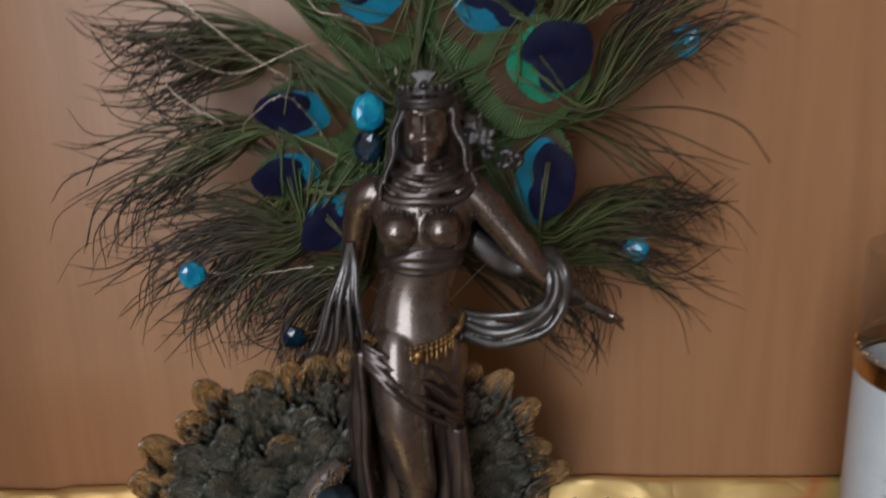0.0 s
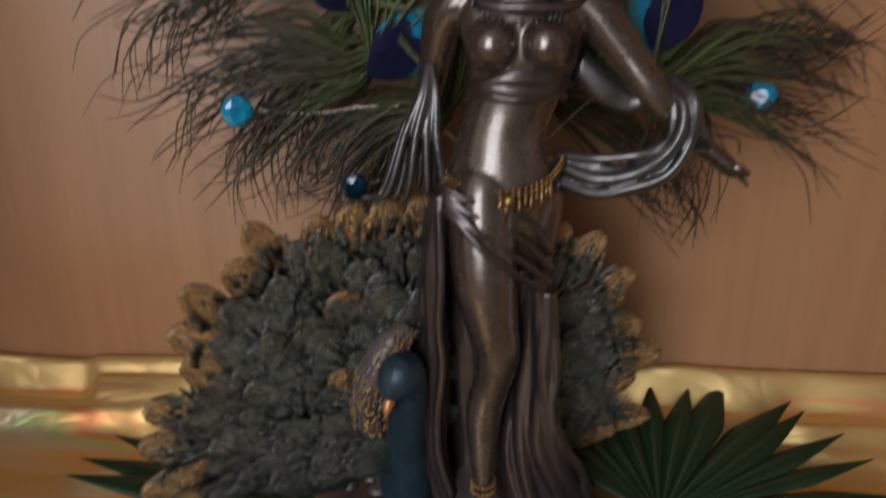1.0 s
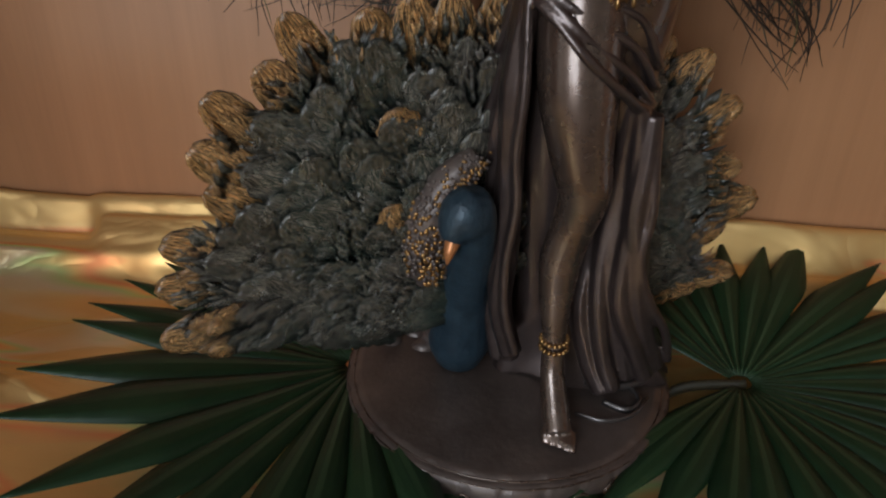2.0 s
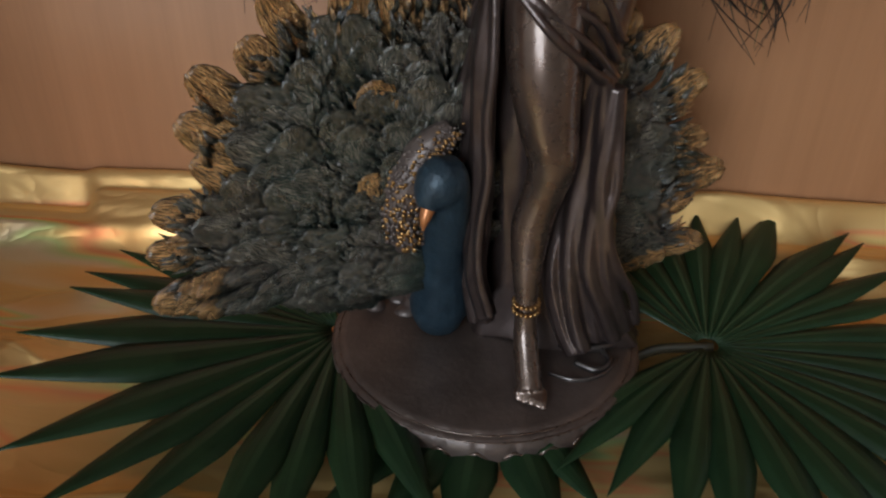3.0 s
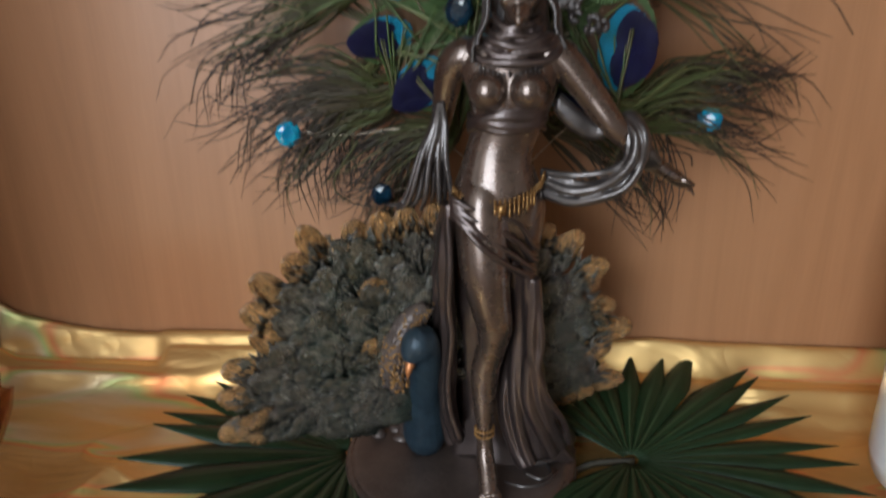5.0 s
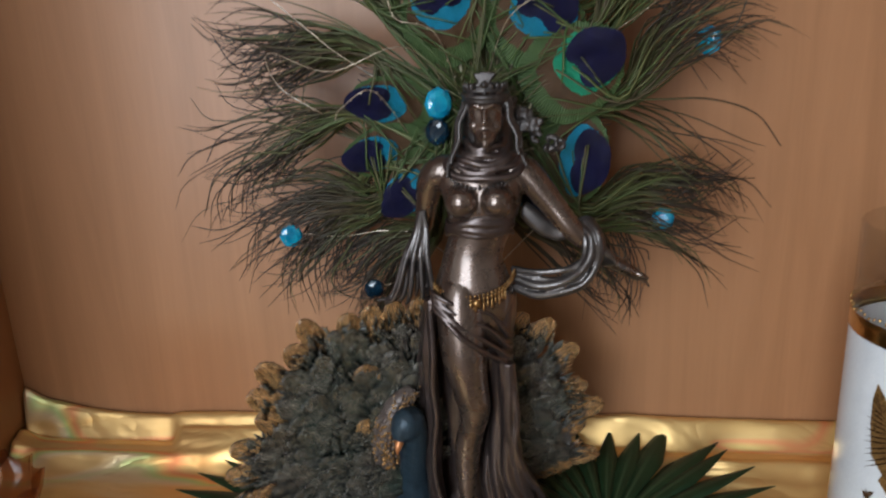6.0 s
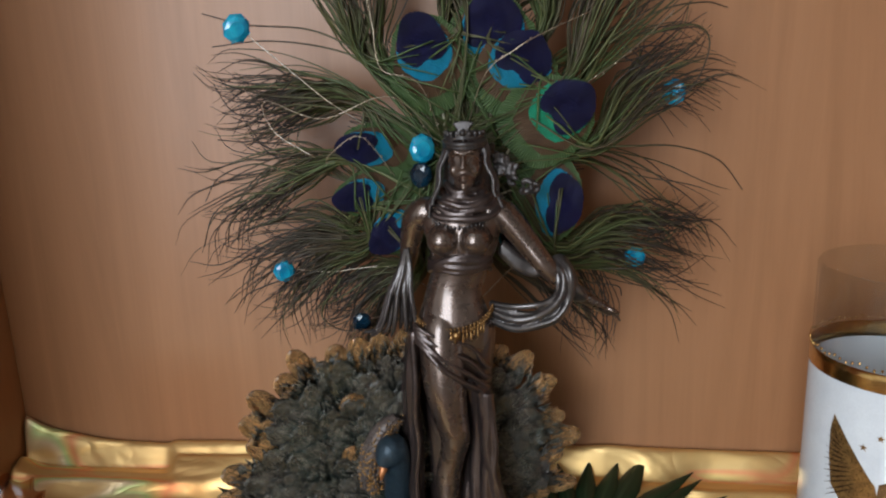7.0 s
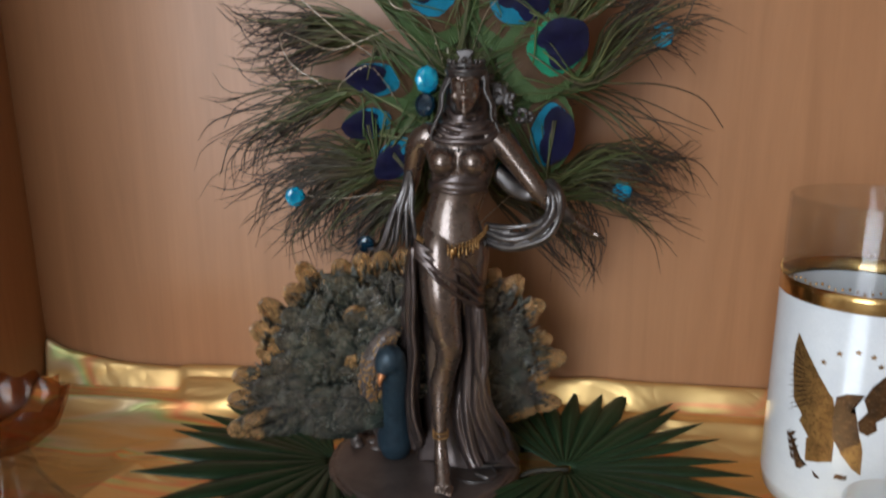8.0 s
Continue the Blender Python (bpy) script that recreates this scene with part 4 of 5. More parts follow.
def jewellery(bm):
    """Hip belt of beads with drops and a round clasp, anklet, neck beads."""
    for k in range(30):
        u = k / 29
        a = math.radians(186 + 172 * u)
        x, y = 0.0187 + 0.0205 * math.cos(a), 0.0010 + 0.0146 * math.sin(a)
        z = 0.1600 - 0.0075 * math.sin(math.pi * min(1, u * 1.05)) + 0.0028 * u
        ball(bm, (x, y, z), 0.0010, GOLD_I, 8)
        ball(bm, (x, y + 0.0002, z + 0.0018), 0.0008, GOLD_I, 8)
        if u < 0.8:
            drop = 0.0045 if k % 2 else 0.0030
            tube(bm, [(x, y - 0.0004, z - 0.0008, 0.0005), (x, y - 0.0008, z - drop, 0.0007), (x, y - 0.0008, z - drop - 0.0014, 0.0003)], 6, 6, mat=GOLD_I)
    # navel, no jewel: a dark ball stands in for the shade of a dimple
    ball(bm, (0.0222, -0.00915, 0.1650), (0.0008, 0.0006, 0.0014), EARTH_I, 10)
    ball(bm, (0.0212, -0.0142, 0.1525), (0.0023, 0.0016, 0.0023), GOLD_I, 12)
    for k in range(16):
        a = 2 * math.pi * k / 16
        for z, y in ((0.0430, 0.0), (0.0405, -0.0008)):
            ball(bm, (0.0140 + 0.0043 * math.cos(a), -0.0160 + y + 0.0043 * math.sin(a), z), 0.0009, GOLD_I, 8)
    for k in range(15):
        u = k / 14
        a = math.radians(215 + 110 * u)
        ball(bm, (0.0238 + 0.0165 * math.cos(a), 0.0005 + 0.0115 * math.sin(a), 0.2120 - 0.0035 * math.sin(math.pi * u)), 0.0009, DRAPE_I, 8)
        if k % 3 == 1:
            tube(bm, [(0.0238 + 0.0165 * math.cos(a), 0.0000 + 0.0118 * math.sin(a), 0.2105, 0.0004), (0.0236 + 0.0160 * math.cos(a), 0.0000 + 0.0125 * math.sin(a), 0.2080, 0.0005)], 5, 5, mat=DRAPE_I)


def statuette():
    bm = bmesh.new()
    uv = bm.loops.layers.uv.new("UVMap")
    carved_train_on(bm, uv)
    base_form(bm)
    peacock_form(bm)
    absorb(bm, figure_form(), SKIN_I)
    absorb(bm, drapery_form(), SKIRT_I)
    absorb(bm, hair_form(), HAIR_I)
    absorb(bm, scarf_form(), DRAPE_I)
    jewellery(bm)
    ob = finish("statue", bm, [BRONZE, DRAPE, TRAIN, GILT, PEABLUE, EARTH, BEAK, GOLD, SKIRT, HAIR])
    return tagged(ob, "bronze-toned cast statuette with a fan-tailed bird on a round base", "statue")


statuette()


# ---- palm fans under the statuette ----
def palm_fan(label, hub, parts, stem):
    """A pleated fan leaf: one mesh a segment, joined for the inner half. parts: rows of degrees, length, rise of the tip."""
    fan = thing("palm_leaf", hub, label, "leaf", "palm fans on the shelf")
    bm = bmesh.new()
    tube(bm, stem, 14, 8, 0.8)
    part("leaf_stem", bm, PETIOLE, fan, "thin brown leaf stem")
    rng = random.Random(len(parts))
    for k, (deg, long, rise) in enumerate(parts):
        near = [abs(parts[j][0] - deg) for j in (k - 1, k + 1) if 0 <= j < len(parts)]
        pitch = math.radians(sum(near) / len(near))
        bm = bmesh.new()
        uv = bm.loops.layers.uv.new("UVMap")
        a = math.radians(deg)
        way, side = Vector((math.cos(a), math.sin(a), 0)), Vector((-math.sin(a), math.cos(a), 0))
        bend, rows, n = rng.uniform(-0.06, 0.06), [], 16
        for i in range(n + 1):
            s = i / n
            r = 0.004 + s * long
            wide = min(pitch * (0.004 + min(s, 0.60) * long) * 0.60, 0.0135)
            if s > 0.60:
                wide *= 1 - ((s - 0.60) / 0.40) ** 1.2
            pleat = 0.34 * wide
            z = hub[2] + rise * s**1.6 + 0.004 * math.sin(math.pi * s) - 0.001 * s
            c = Vector((hub[0], hub[1], z)) + way * r + side * (bend * long * s * s)
            z0 = max(0.0, 0.0022 - c.z)
            row = []
            for j, (t, h) in enumerate(((-1, 0), (-0.5, 0.55), (0, 1), (0.5, 0.55), (1, 0))):
                row.append(bm.verts.new(c + side * (t * max(wide, 0.0001)) + Vector((0, 0, z0 + pleat * (h - 0.4)))))
            rows.append(row)
        for i in range(n):
            for j in range(4):
                f = bm.faces.new((rows[i][j], rows[i][j + 1], rows[i + 1][j + 1], rows[i + 1][j]))
                for lo, (p, q) in zip(f.loops, ((i, j), (i, j + 1), (i + 1, j + 1), (i + 1, j))):
                    lo[uv].uv = (q / 4, p / n)
        ob = part("leaf_segment", bm, LEAF, fan)
        mod = ob.modifiers.new("thickness", "SOLIDIFY")
        mod.thickness, mod.offset = 0.0004, -1
    return fan


palm_fan("dark green pleated palm fan lying beside the statuette base", (-0.058, 0.010, 0.005),
         [(118, 0.075, 0.010), (130, 0.085, 0.010), (141, 0.095, 0.010), (152, 0.106, 0.009), (162, 0.110, 0.009), (172, 0.109, 0.012), (185, 0.103, 0.018), (197, 0.113, 0.018), (214, 0.118, 0.021),
          (229, 0.121, 0.020), (240, 0.124, 0.017), (250, 0.122, 0.013), (261, 0.118, 0.009), (272, 0.112, 0.005), (283, 0.106, 0.003), (295, 0.100, 0.001)],
         [(-0.056, 0.010, 0.0030, 0.0018), (-0.040, 0.010, -0.001, 0.0020), (-0.010, 0.010, -0.002, 0.0018)])
palm_fan("dark green pleated palm fan with raised rear tips on gold foil", (0.089, 0.014, 0.006),
         [(-139, 0.090, 0.0), (-130, 0.090, 0.0), (-119, 0.088, 0.0), (-107, 0.094, 0.0), (-94, 0.100, 0.0), (-82, 0.104, 0.0), (-70, 0.108, 0.0), (-58, 0.110, 0.0), (-46, 0.112, 0.0), (-34, 0.113, 0.0),
          (-23, 0.113, 0.0), (-12, 0.112, 0.0), (-1, 0.111, 0.001), (8, 0.105, 0.005), (17, 0.103, 0.009), (26, 0.101, 0.013), (36, 0.099, 0.014), (47, 0.102, 0.014), (60, 0.102, 0.014), (73, 0.086, 0.014),
          (86, 0.084, 0.014), (98, 0.080, 0.014), (110, 0.078, 0.014), (122, 0.074, 0.014), (134, 0.072, 0.014), (146, 0.070, 0.014)],
         [(0.091, 0.014, 0.005, 0.0022), (0.070, 0.013, 0.003, 0.0022), (0.058, 0.010, -0.002, 0.0020)])
palm_fan("small dark palm fan tucked under the statuette base", (0.004, -0.004, -0.0015),
         [(234, 0.088, 0.0), (247, 0.086, 0.001), (262, 0.080, 0.0), (284, 0.077, 0.001), (298, 0.070, 0.0)],
         [(0.004, -0.004, -0.002, 0.0016), (0.004, 0.010, -0.003, 0.0016), (0.004, 0.024, -0.003, 0.0014)])
palm_fan("dark palm tips behind the statuette base", (0.034, 0.034, -0.001),
         [(8, 0.052, 0.006), (19, 0.051, 0.007), (30, 0.050, 0.009), (41, 0.050, 0.010), (52, 0.048, 0.011), (63, 0.046, 0.012)],
         [(0.034, 0.034, -0.001, 0.0014), (0.028, 0.026, -0.002, 0.0014), (0.020, 0.020, -0.003, 0.0014)])


# ---- peacock feathers behind the figure ----
def flat_shape(bm, uv, pts, centre, y_of, layers=6):
    """A slightly domed flat shape from an outline round a centre, with rings for smooth shading."""
    c = bm.verts.new((centre[0], y_of(0.0), centre[1]))
    last = None
    for k in range(1, layers + 1):
        u = k / layers
        ring = [bm.verts.new((centre[0] + (x - centre[0]) * u, y_of(u), centre[1] + (z - centre[1]) * u)) for x, z in pts]
        n = len(ring)
        for j in range(n):
            q = (c, ring[j], ring[(j + 1) % n]) if last is None else (last[j], ring[j], ring[(j + 1) % n], last[(j + 1) % n])
            f = bm.faces.new(q)
            uvs = ((j, 0), (j, u), (j + 1, u)) if last is None else ((j, u), (j, u), (j + 1, u), (j + 1, u))
            for lo, (p, w) in zip(f.loops, uvs):
                lo[uv].uv = (p / n * 6, w)
        last = ring


def feather(eye, deg, size, strands, fan, root, teal=None, depth=0.026, squeeze=(1.0, 1.0)):
    """A peacock feather: quill, layered eye and loose barbs. eye: x, z; deg: the way it points; fan: degrees left and right of it, then the reach."""
    rng = random.Random(int(1000 * abs(eye[0]) + 77 * abs(deg)))
    a = math.radians(deg)
    way, side = np.array((math.cos(a), math.sin(a))), np.array((-math.sin(a), math.cos(a)))
    plume = thing("peacock_feather", (root[0], root[1], root[2]), "iridescent peacock feather with a blue and green eye", "feather", "peacock feathers behind the statuette")
    at = lambda u, v: tuple(np.array(eye) + way * u * size + side * v * size)  # noqa: E731
    bm = bmesh.new()
    c = at(-0.030, 0)
    tube(bm, [(*root, 0.0011), (root[0] * 0.6 + c[0] * 0.4, depth + 0.012, root[2] * 0.6 + c[1] * 0.4, 0.0009), (c[0], depth + 0.006, c[1], 0.0007), (eye[0], depth + 0.002, eye[1], 0.0004)], 16, 6)
    part("quill", bm, QUILL, plume, "pale slender quill")

    def oval(name, ru, rv, off, y, material, notch=0.0, label="", under=None):
        bm = bmesh.new()
        uv = bm.loops.layers.uv.new("UVMap")
        pts = []
        for t in np.linspace(0, 2 * math.pi, 110, endpoint=False):
            cut = notch * math.exp(-((math.remainder(t - math.pi, 2 * math.pi) / 0.42) ** 2))
            wob = 1 + 0.03 * math.sin(5 * t + deg) + 0.022 * rng.uniform(-1, 1)
            pts.append(at(squeeze[0] * (off + ru * math.cos(t) * (1 - cut) * wob), squeeze[1] * rv * math.sin(t) * (1 - 0.15 * math.cos(t)) * wob))
        flat_shape(bm, uv, pts, at(squeeze[0] * (off + 0.15 * ru), 0), lambda u: y + 0.0022 * u * u - 0.0008)
        return part(name, bm, material, under or plume, label)

    eye_part = oval("eye", 0.0265, 0.0235, -0.008, depth + 0.0026, EYE_HERL, 0, "green-gold border of the eye")
    oval("eye_ground", 0.0205, 0.0190, -0.0045, depth + 0.0012, EYE_BROWN, 0, "bronze-brown ground of the eye", eye_part)
    oval("eye_ring", 0.0172, 0.0150, 0.001, depth - 0.0002, teal or EYE_TEAL, 0, "bright ring of the eye", eye_part)
    oval("eye_heart", 0.0150, 0.0136, 0.0046, depth - 0.0016, EYE_NAVY, 0.24, "dark violet-blue heart of the eye", eye_part)

    # barbs, gathered into wisps that part towards the tips
    lo, hi, reach = fan
    for name, material, count in (("vane", HERL, int(strands * 0.62)), ("outer_vane", HERL_DARK, int(strands * 0.55))):
        bm = bmesh.new()
        uv = bm.loops.layers.uv.new("UVMap")
        wisps = [(rng.uniform(lo, hi), rng.uniform(0.72, 1.12) * reach, rng.uniform(-0.006, 0.022), rng.uniform(-2.2, 2.2)) for _ in range(max(4, count // 9))]
        for k in range(count):
            d, far, dy, curl = wisps[rng.randrange(len(wisps))]
            d += rng.gauss(0, 2.0)
            far *= rng.uniform(0.55, 0.98)
            b = math.radians(d)
            u0, v0 = rng.uniform(-0.060, 0.004), rng.uniform(-0.012, 0.012)
            s = np.array(at(u0, v0))
            goal = np.array(eye) + far * np.array((math.cos(b), math.sin(b)))
            swing = math.remainder(b - a, 2 * math.pi)
            mid = np.array(at(0.004, 0.021 * math.copysign(1, swing) + 0.018 * swing))
            y0, y1 = depth + (rng.uniform(-0.005, -0.002) if rng.random() < 0.12 else rng.uniform(0.005, 0.009)), min(0.088, depth + 0.018 + dy)
            droop = rng.uniform(0.002, 0.010) * (far / 0.1)
            p2 = mid * 0.45 + goal * 0.55 + np.array((rng.gauss(0, 0.0035), 0.004 + rng.gauss(0, 0.0035)))
            tail = (goal - p2) / (np.linalg.norm(goal - p2) + 1e-9)
            bent = goal + tail * 0.016 + 0.0075 * np.array((-tail[1], tail[0])) * (curl + rng.uniform(-0.8, 0.8)) + np.array((0, -droop))
            wide = rng.uniform(0.00034, 0.00066)
            rows = [(s[0], y0, s[1], wide * 0.9), (mid[0], (y0 * 3 + y1) / 4 + rng.uniform(-0.002, 0.002), mid[1], wide * 1.2), (p2[0], y1, p2[1], wide),
                    (goal[0], y1 + rng.uniform(-0.004, 0.004), goal[1] - droop * 0.4, wide * 0.75), (bent[0], y1 + rng.uniform(-0.006, 0.006), bent[1] - droop * 0.3, wide * 0.25)]
            tube(bm, rows, 18, 3, uv=uv)
        tagged(part(name, bm, material, plume, "loose green and brown barbs"), kind="stuff")
    # dense green herl between the quill's foot and the eye
    bm = bmesh.new()
    uv = bm.loops.layers.uv.new("UVMap")
    for k in range(95):
        v = rng.uniform(-1, 1)
        hub = np.array((0.020 + rng.uniform(-0.008, 0.008), 0.236 + rng.uniform(-0.012, 0.016)))
        goal = np.array(at(rng.uniform(-0.012, 0.012), 0.0215 * v))
        mid = (hub + goal) / 2 + np.array((rng.gauss(0, 0.003), rng.gauss(0, 0.003)))
        tube(bm, [(hub[0], depth + 0.010, hub[1], 0.0002), (mid[0], depth + 0.008, mid[1], 0.00034), (goal[0], depth + rng.uniform(0.004, 0.007), goal[1], 0.0003)], 8, 3, uv=uv)
    tagged(part("herl", bm, HERL, plume, "dense shiny green herl"), kind="stuff")
    return plume


ROOT = (0.020, 0.034, 0.150)
# eye x, z; way; size; barbs; fan low, high, reach; ring
FEATHERS = (((0.004, 0.2965), 106, 1.00, 130, (88, 150, 0.105), None, 0.026, (1.0, 0.95)),
            ((0.0400, 0.3040), 84, 1.10, 120, (58, 112, 0.100), None, 0.030, (1.0, 1.0)),
            ((0.0545, 0.2875), 58, 1.00, 110, (22, 66, 0.112), None, 0.027, (0.9, 1.1)),
            ((0.0755, 0.2630), 32, 1.00, 90, (-14, 40, 0.092), EYE_GREEN, 0.024, (1.0, 1.0)),
            ((0.0740, 0.2130), -8, 1.05, 150, (-56, 6, 0.094), None, 0.030, (0.68, 1.15)),
            ((-0.0300, 0.2450), 176, 0.95, 110, (140, 186, 0.106), None, 0.028, (0.95, 0.66)),
            ((-0.0340, 0.2190), 192, 0.90, 170, (172, 236, 0.106), None, 0.026, (0.95, 0.66)),
            ((-0.0170, 0.1990), 222, 0.90, 150, (196, 262, 0.094), None, 0.024, (0.95, 0.75)),
            ((0.0500, 0.1920), -48, 0.80, 70, (-66, -34, 0.080), None, 0.044, (0.8, 0.8)))
plumes = [feather(eye, deg, size, strands, fan, ROOT, ring, depth, squeeze) for eye, deg, size, strands, fan, ring, depth, squeeze in FEATHERS]


def stray_barb(plume, rows):
    """One long barb that curls away from the rest."""
    bm = bmesh.new()
    uv = bm.loops.layers.uv.new("UVMap")
    n = len(rows)
    tube(bm, [(x, y, z, 0.00058 * (1 - 0.6 * k / n)) for k, (x, y, z) in enumerate(rows)], 26, 4, uv=uv)
    part("stray_barb", bm, HERL_DARK, plume, "long curling brown barb")


for k, rows in ((3, [(0.088, 0.034, 0.2430), (0.112, 0.036, 0.2425), (0.137, 0.040, 0.2415), (0.160, 0.042, 0.2335), (0.1735, 0.042, 0.2170)]),
                (3, [(0.120, 0.036, 0.3000), (0.143, 0.040, 0.3040), (0.1525, 0.042, 0.2950), (0.146, 0.042, 0.2740), (0.130, 0.040, 0.2610), (0.104, 0.036, 0.2550)]),
                (2, [(0.100, 0.034, 0.2960), (0.125, 0.038, 0.3110), (0.148, 0.042, 0.3150), (0.161, 0.044, 0.3120)]),
                (5, [(-0.040, 0.034, 0.2660), (-0.072, 0.038, 0.2690), (-0.094, 0.042, 0.2630), (-0.110, 0.044, 0.2660), (-0.120, 0.044, 0.2820)]),
                (5, [(-0.060, 0.034, 0.2680), (-0.082, 0.040, 0.2600), (-0.100, 0.044, 0.2490), (-0.1205, 0.044, 0.2500)]),
                (5, [(-0.050, 0.034, 0.2720), (-0.080, 0.038, 0.2740), (-0.104, 0.044, 0.2780), (-0.120, 0.044, 0.2840)]),
                (0, [(-0.012, 0.034, 0.2860), (-0.050, 0.036, 0.2990), (-0.086, 0.042, 0.3040), (-0.118, 0.044, 0.3020)]),
                (0, [(-0.020, 0.034, 0.2900), (-0.056, 0.036, 0.3080), (-0.096, 0.042, 0.3130), (-0.122, 0.044, 0.3200)]),
                (6, [(-0.070, 0.034, 0.2300), (-0.098, 0.040, 0.2360), (-0.122, 0.044, 0.2280), (-0.132, 0.044, 0.2140)]),
                (6, [(-0.080, 0.034, 0.2200), (-0.108, 0.040, 0.2180), (-0.128, 0.044, 0.2060), (-0.136, 0.044, 0.1860)]),
                (7, [(-0.050, 0.034, 0.1700), (-0.064, 0.036, 0.1480), (-0.056, 0.038, 0.1370), (-0.040, 0.038, 0.1360), (-0.030, 0.036, 0.1440)]),
                (8, [(0.070, 0.040, 0.1800), (0.090, 0.044, 0.1650), (0.108, 0.044, 0.1620), (0.111, 0.044, 0.1560)])):
    stray_barb(plumes[k], rows)


# ---- jewelled picks between the feathers ----
def cut_gem(bm, at, r, tilt):
    """A round brilliant: table, crown and pavilion facets, facing the front."""
    m = Matrix.Translation(at) @ Euler([radians(t) for t in tilt]).to_matrix().to_4x4()
    rings = []
    for rad, depth, n, turn in ((0.50, -0.42, 8, 0.0), (0.84, -0.26, 8, 0.5), (1.0, 0.0, 8, 0.0), (0.86, 0.30, 8, 0.5), (0.40, 0.72, 8, 0.0)):
        rings.append([bm.verts.new(m @ Vector((r * rad * math.cos(2 * math.pi * (j + turn) / n), r * depth, r * rad * 1.12 * math.sin(2 * math.pi * (j + turn) / n)))) for j in range(n)])
    for i, (a, b) in enumerate(zip(rings, rings[1:])):
        for j in range(8):
            k = (j + 1) % 8
            if i % 2 == 0:
                bm.faces.new((a[j], b[j], a[k])), bm.faces.new((a[k], b[j], b[k]))
            else:
                bm.faces.new((a[j], b[j], b[k])), bm.faces.new((a[j], b[k], a[k]))
    bm.faces.new(rings[0]), bm.faces.new(rings[-1][::-1])


def jewel_pick(at, r, tilt, wire, material=GEM, label="faceted bright blue gem on a twisted tinsel wire"):
    pick = thing("jewel_pick", wire[0], label, "jewel pick", "jewelled picks among the feathers")
    bm = bmesh.new()
    rows = [(*p, 0.00030) for p in wire]
    tube(bm, rows, 30, 5)
    c = spline([p for p in wire], 60)
    for k in range(6, 56, 3):
        ball(bm, c[k], 0.0005, seg=6)
    part("wire", bm, WIRE, pick, "beaded silver tinsel wire")
    bm = bmesh.new()
    cut_gem(bm, at, r, tilt)
    part("gem", bm, material, pick, "", smooth=False)
    return pick


jewel_pick((-0.0875, 0.0440, 0.1710), 0.0066, (10, 0, 20), [(0.016, 0.036, 0.150), (-0.020, 0.046, 0.172), (-0.060, 0.046, 0.170), (-0.086, 0.0480, 0.1715)])
jewel_pick((0.1185, 0.0530, 0.1760), 0.0064, (-10, 30, -25), [(0.024, 0.036, 0.150), (0.060, 0.050, 0.180), (0.095, 0.056, 0.184), (0.1170, 0.0560, 0.1770)])
jewel_pick((0.1370, 0.0520, 0.2695), 0.0072, (10, 40, -30), [(0.026, 0.036, 0.150), (0.060, 0.044, 0.235), (0.105, 0.050, 0.258), (0.1355, 0.0550, 0.2690)])
jewel_pick((-0.0960, 0.0260, 0.3105), 0.0074, (10, 20, 30), [(0.014, 0.036, 0.150), (-0.010, 0.034, 0.235), (-0.055, 0.030, 0.275), (-0.0940, 0.0300, 0.3090)])
jewel_pick((0.0022, 0.0215, 0.2450), 0.0074, (0, 0, 25), [(0.018, 0.036, 0.150), (0.008, 0.034, 0.200), (0.002, 0.030, 0.230), (0.0022, 0.0260, 0.2440)])
jewel_pick((0.0010, 0.0210, 0.2310), 0.0066, (0, 10, -15), [(0.018, 0.036, 0.150), (0.010, 0.034, 0.190), (0.002, 0.030, 0.215), (0.0010, 0.0250, 0.2300)], GEM_DARK, "faceted deep blue gem on a tinsel wire")
jewel_pick((-0.0385, 0.0290, 0.1445), 0.0058, (20, 30, 20), [(0.010, 0.036, 0.130), (-0.008, 0.038, 0.142), (-0.024, 0.036, 0.146), (-0.0370, 0.0320, 0.1445)], GEM_DARK, "faceted dark blue gem on a tinsel wire")


def tinsel(points):
    bm = bmesh.new()
    tube(bm, [(*p, 0.00028) for p in points], 40, 5)
    c = spline(points, 80)
    rng = random.Random(len(points))
    for k in range(4, 78, 4):
        ball(bm, c[k] + np.array((rng.uniform(-1, 1), -0.5, rng.uniform(-1, 1))) * 0.0005, rng.uniform(0.0004, 0.0007), seg=6)
    return tagged(finish("tinsel_strand", bm, WIRE), "thin beaded silver tinsel strand among feathers", "tinsel", "tinsel strands among the feathers")


for pts in ([(0.016, 0.034, 0.235), (-0.012, 0.024, 0.272), (-0.052, 0.022, 0.262), (-0.085, 0.030, 0.272), (-0.083, 0.034, 0.255), (-0.060, 0.032, 0.240)],
            [(0.014, 0.034, 0.240), (0.002, 0.024, 0.278), (-0.018, 0.022, 0.287), (-0.022, 0.024, 0.310), (-0.028, 0.026, 0.345)],
            [(0.024, 0.034, 0.250), (0.036, 0.024, 0.282), (0.052, 0.020, 0.2945), (0.066, 0.022, 0.302), (0.090, 0.030, 0.312)],
            [(-0.014, 0.030, 0.228), (-0.030, 0.020, 0.252), (-0.046, 0.020, 0.245), (-0.052, 0.024, 0.238)],
            [(0.060, 0.034, 0.262), (0.088, 0.032, 0.276), (0.112, 0.040, 0.292), (0.135, 0.046, 0.312)]):
    tinsel(pts)


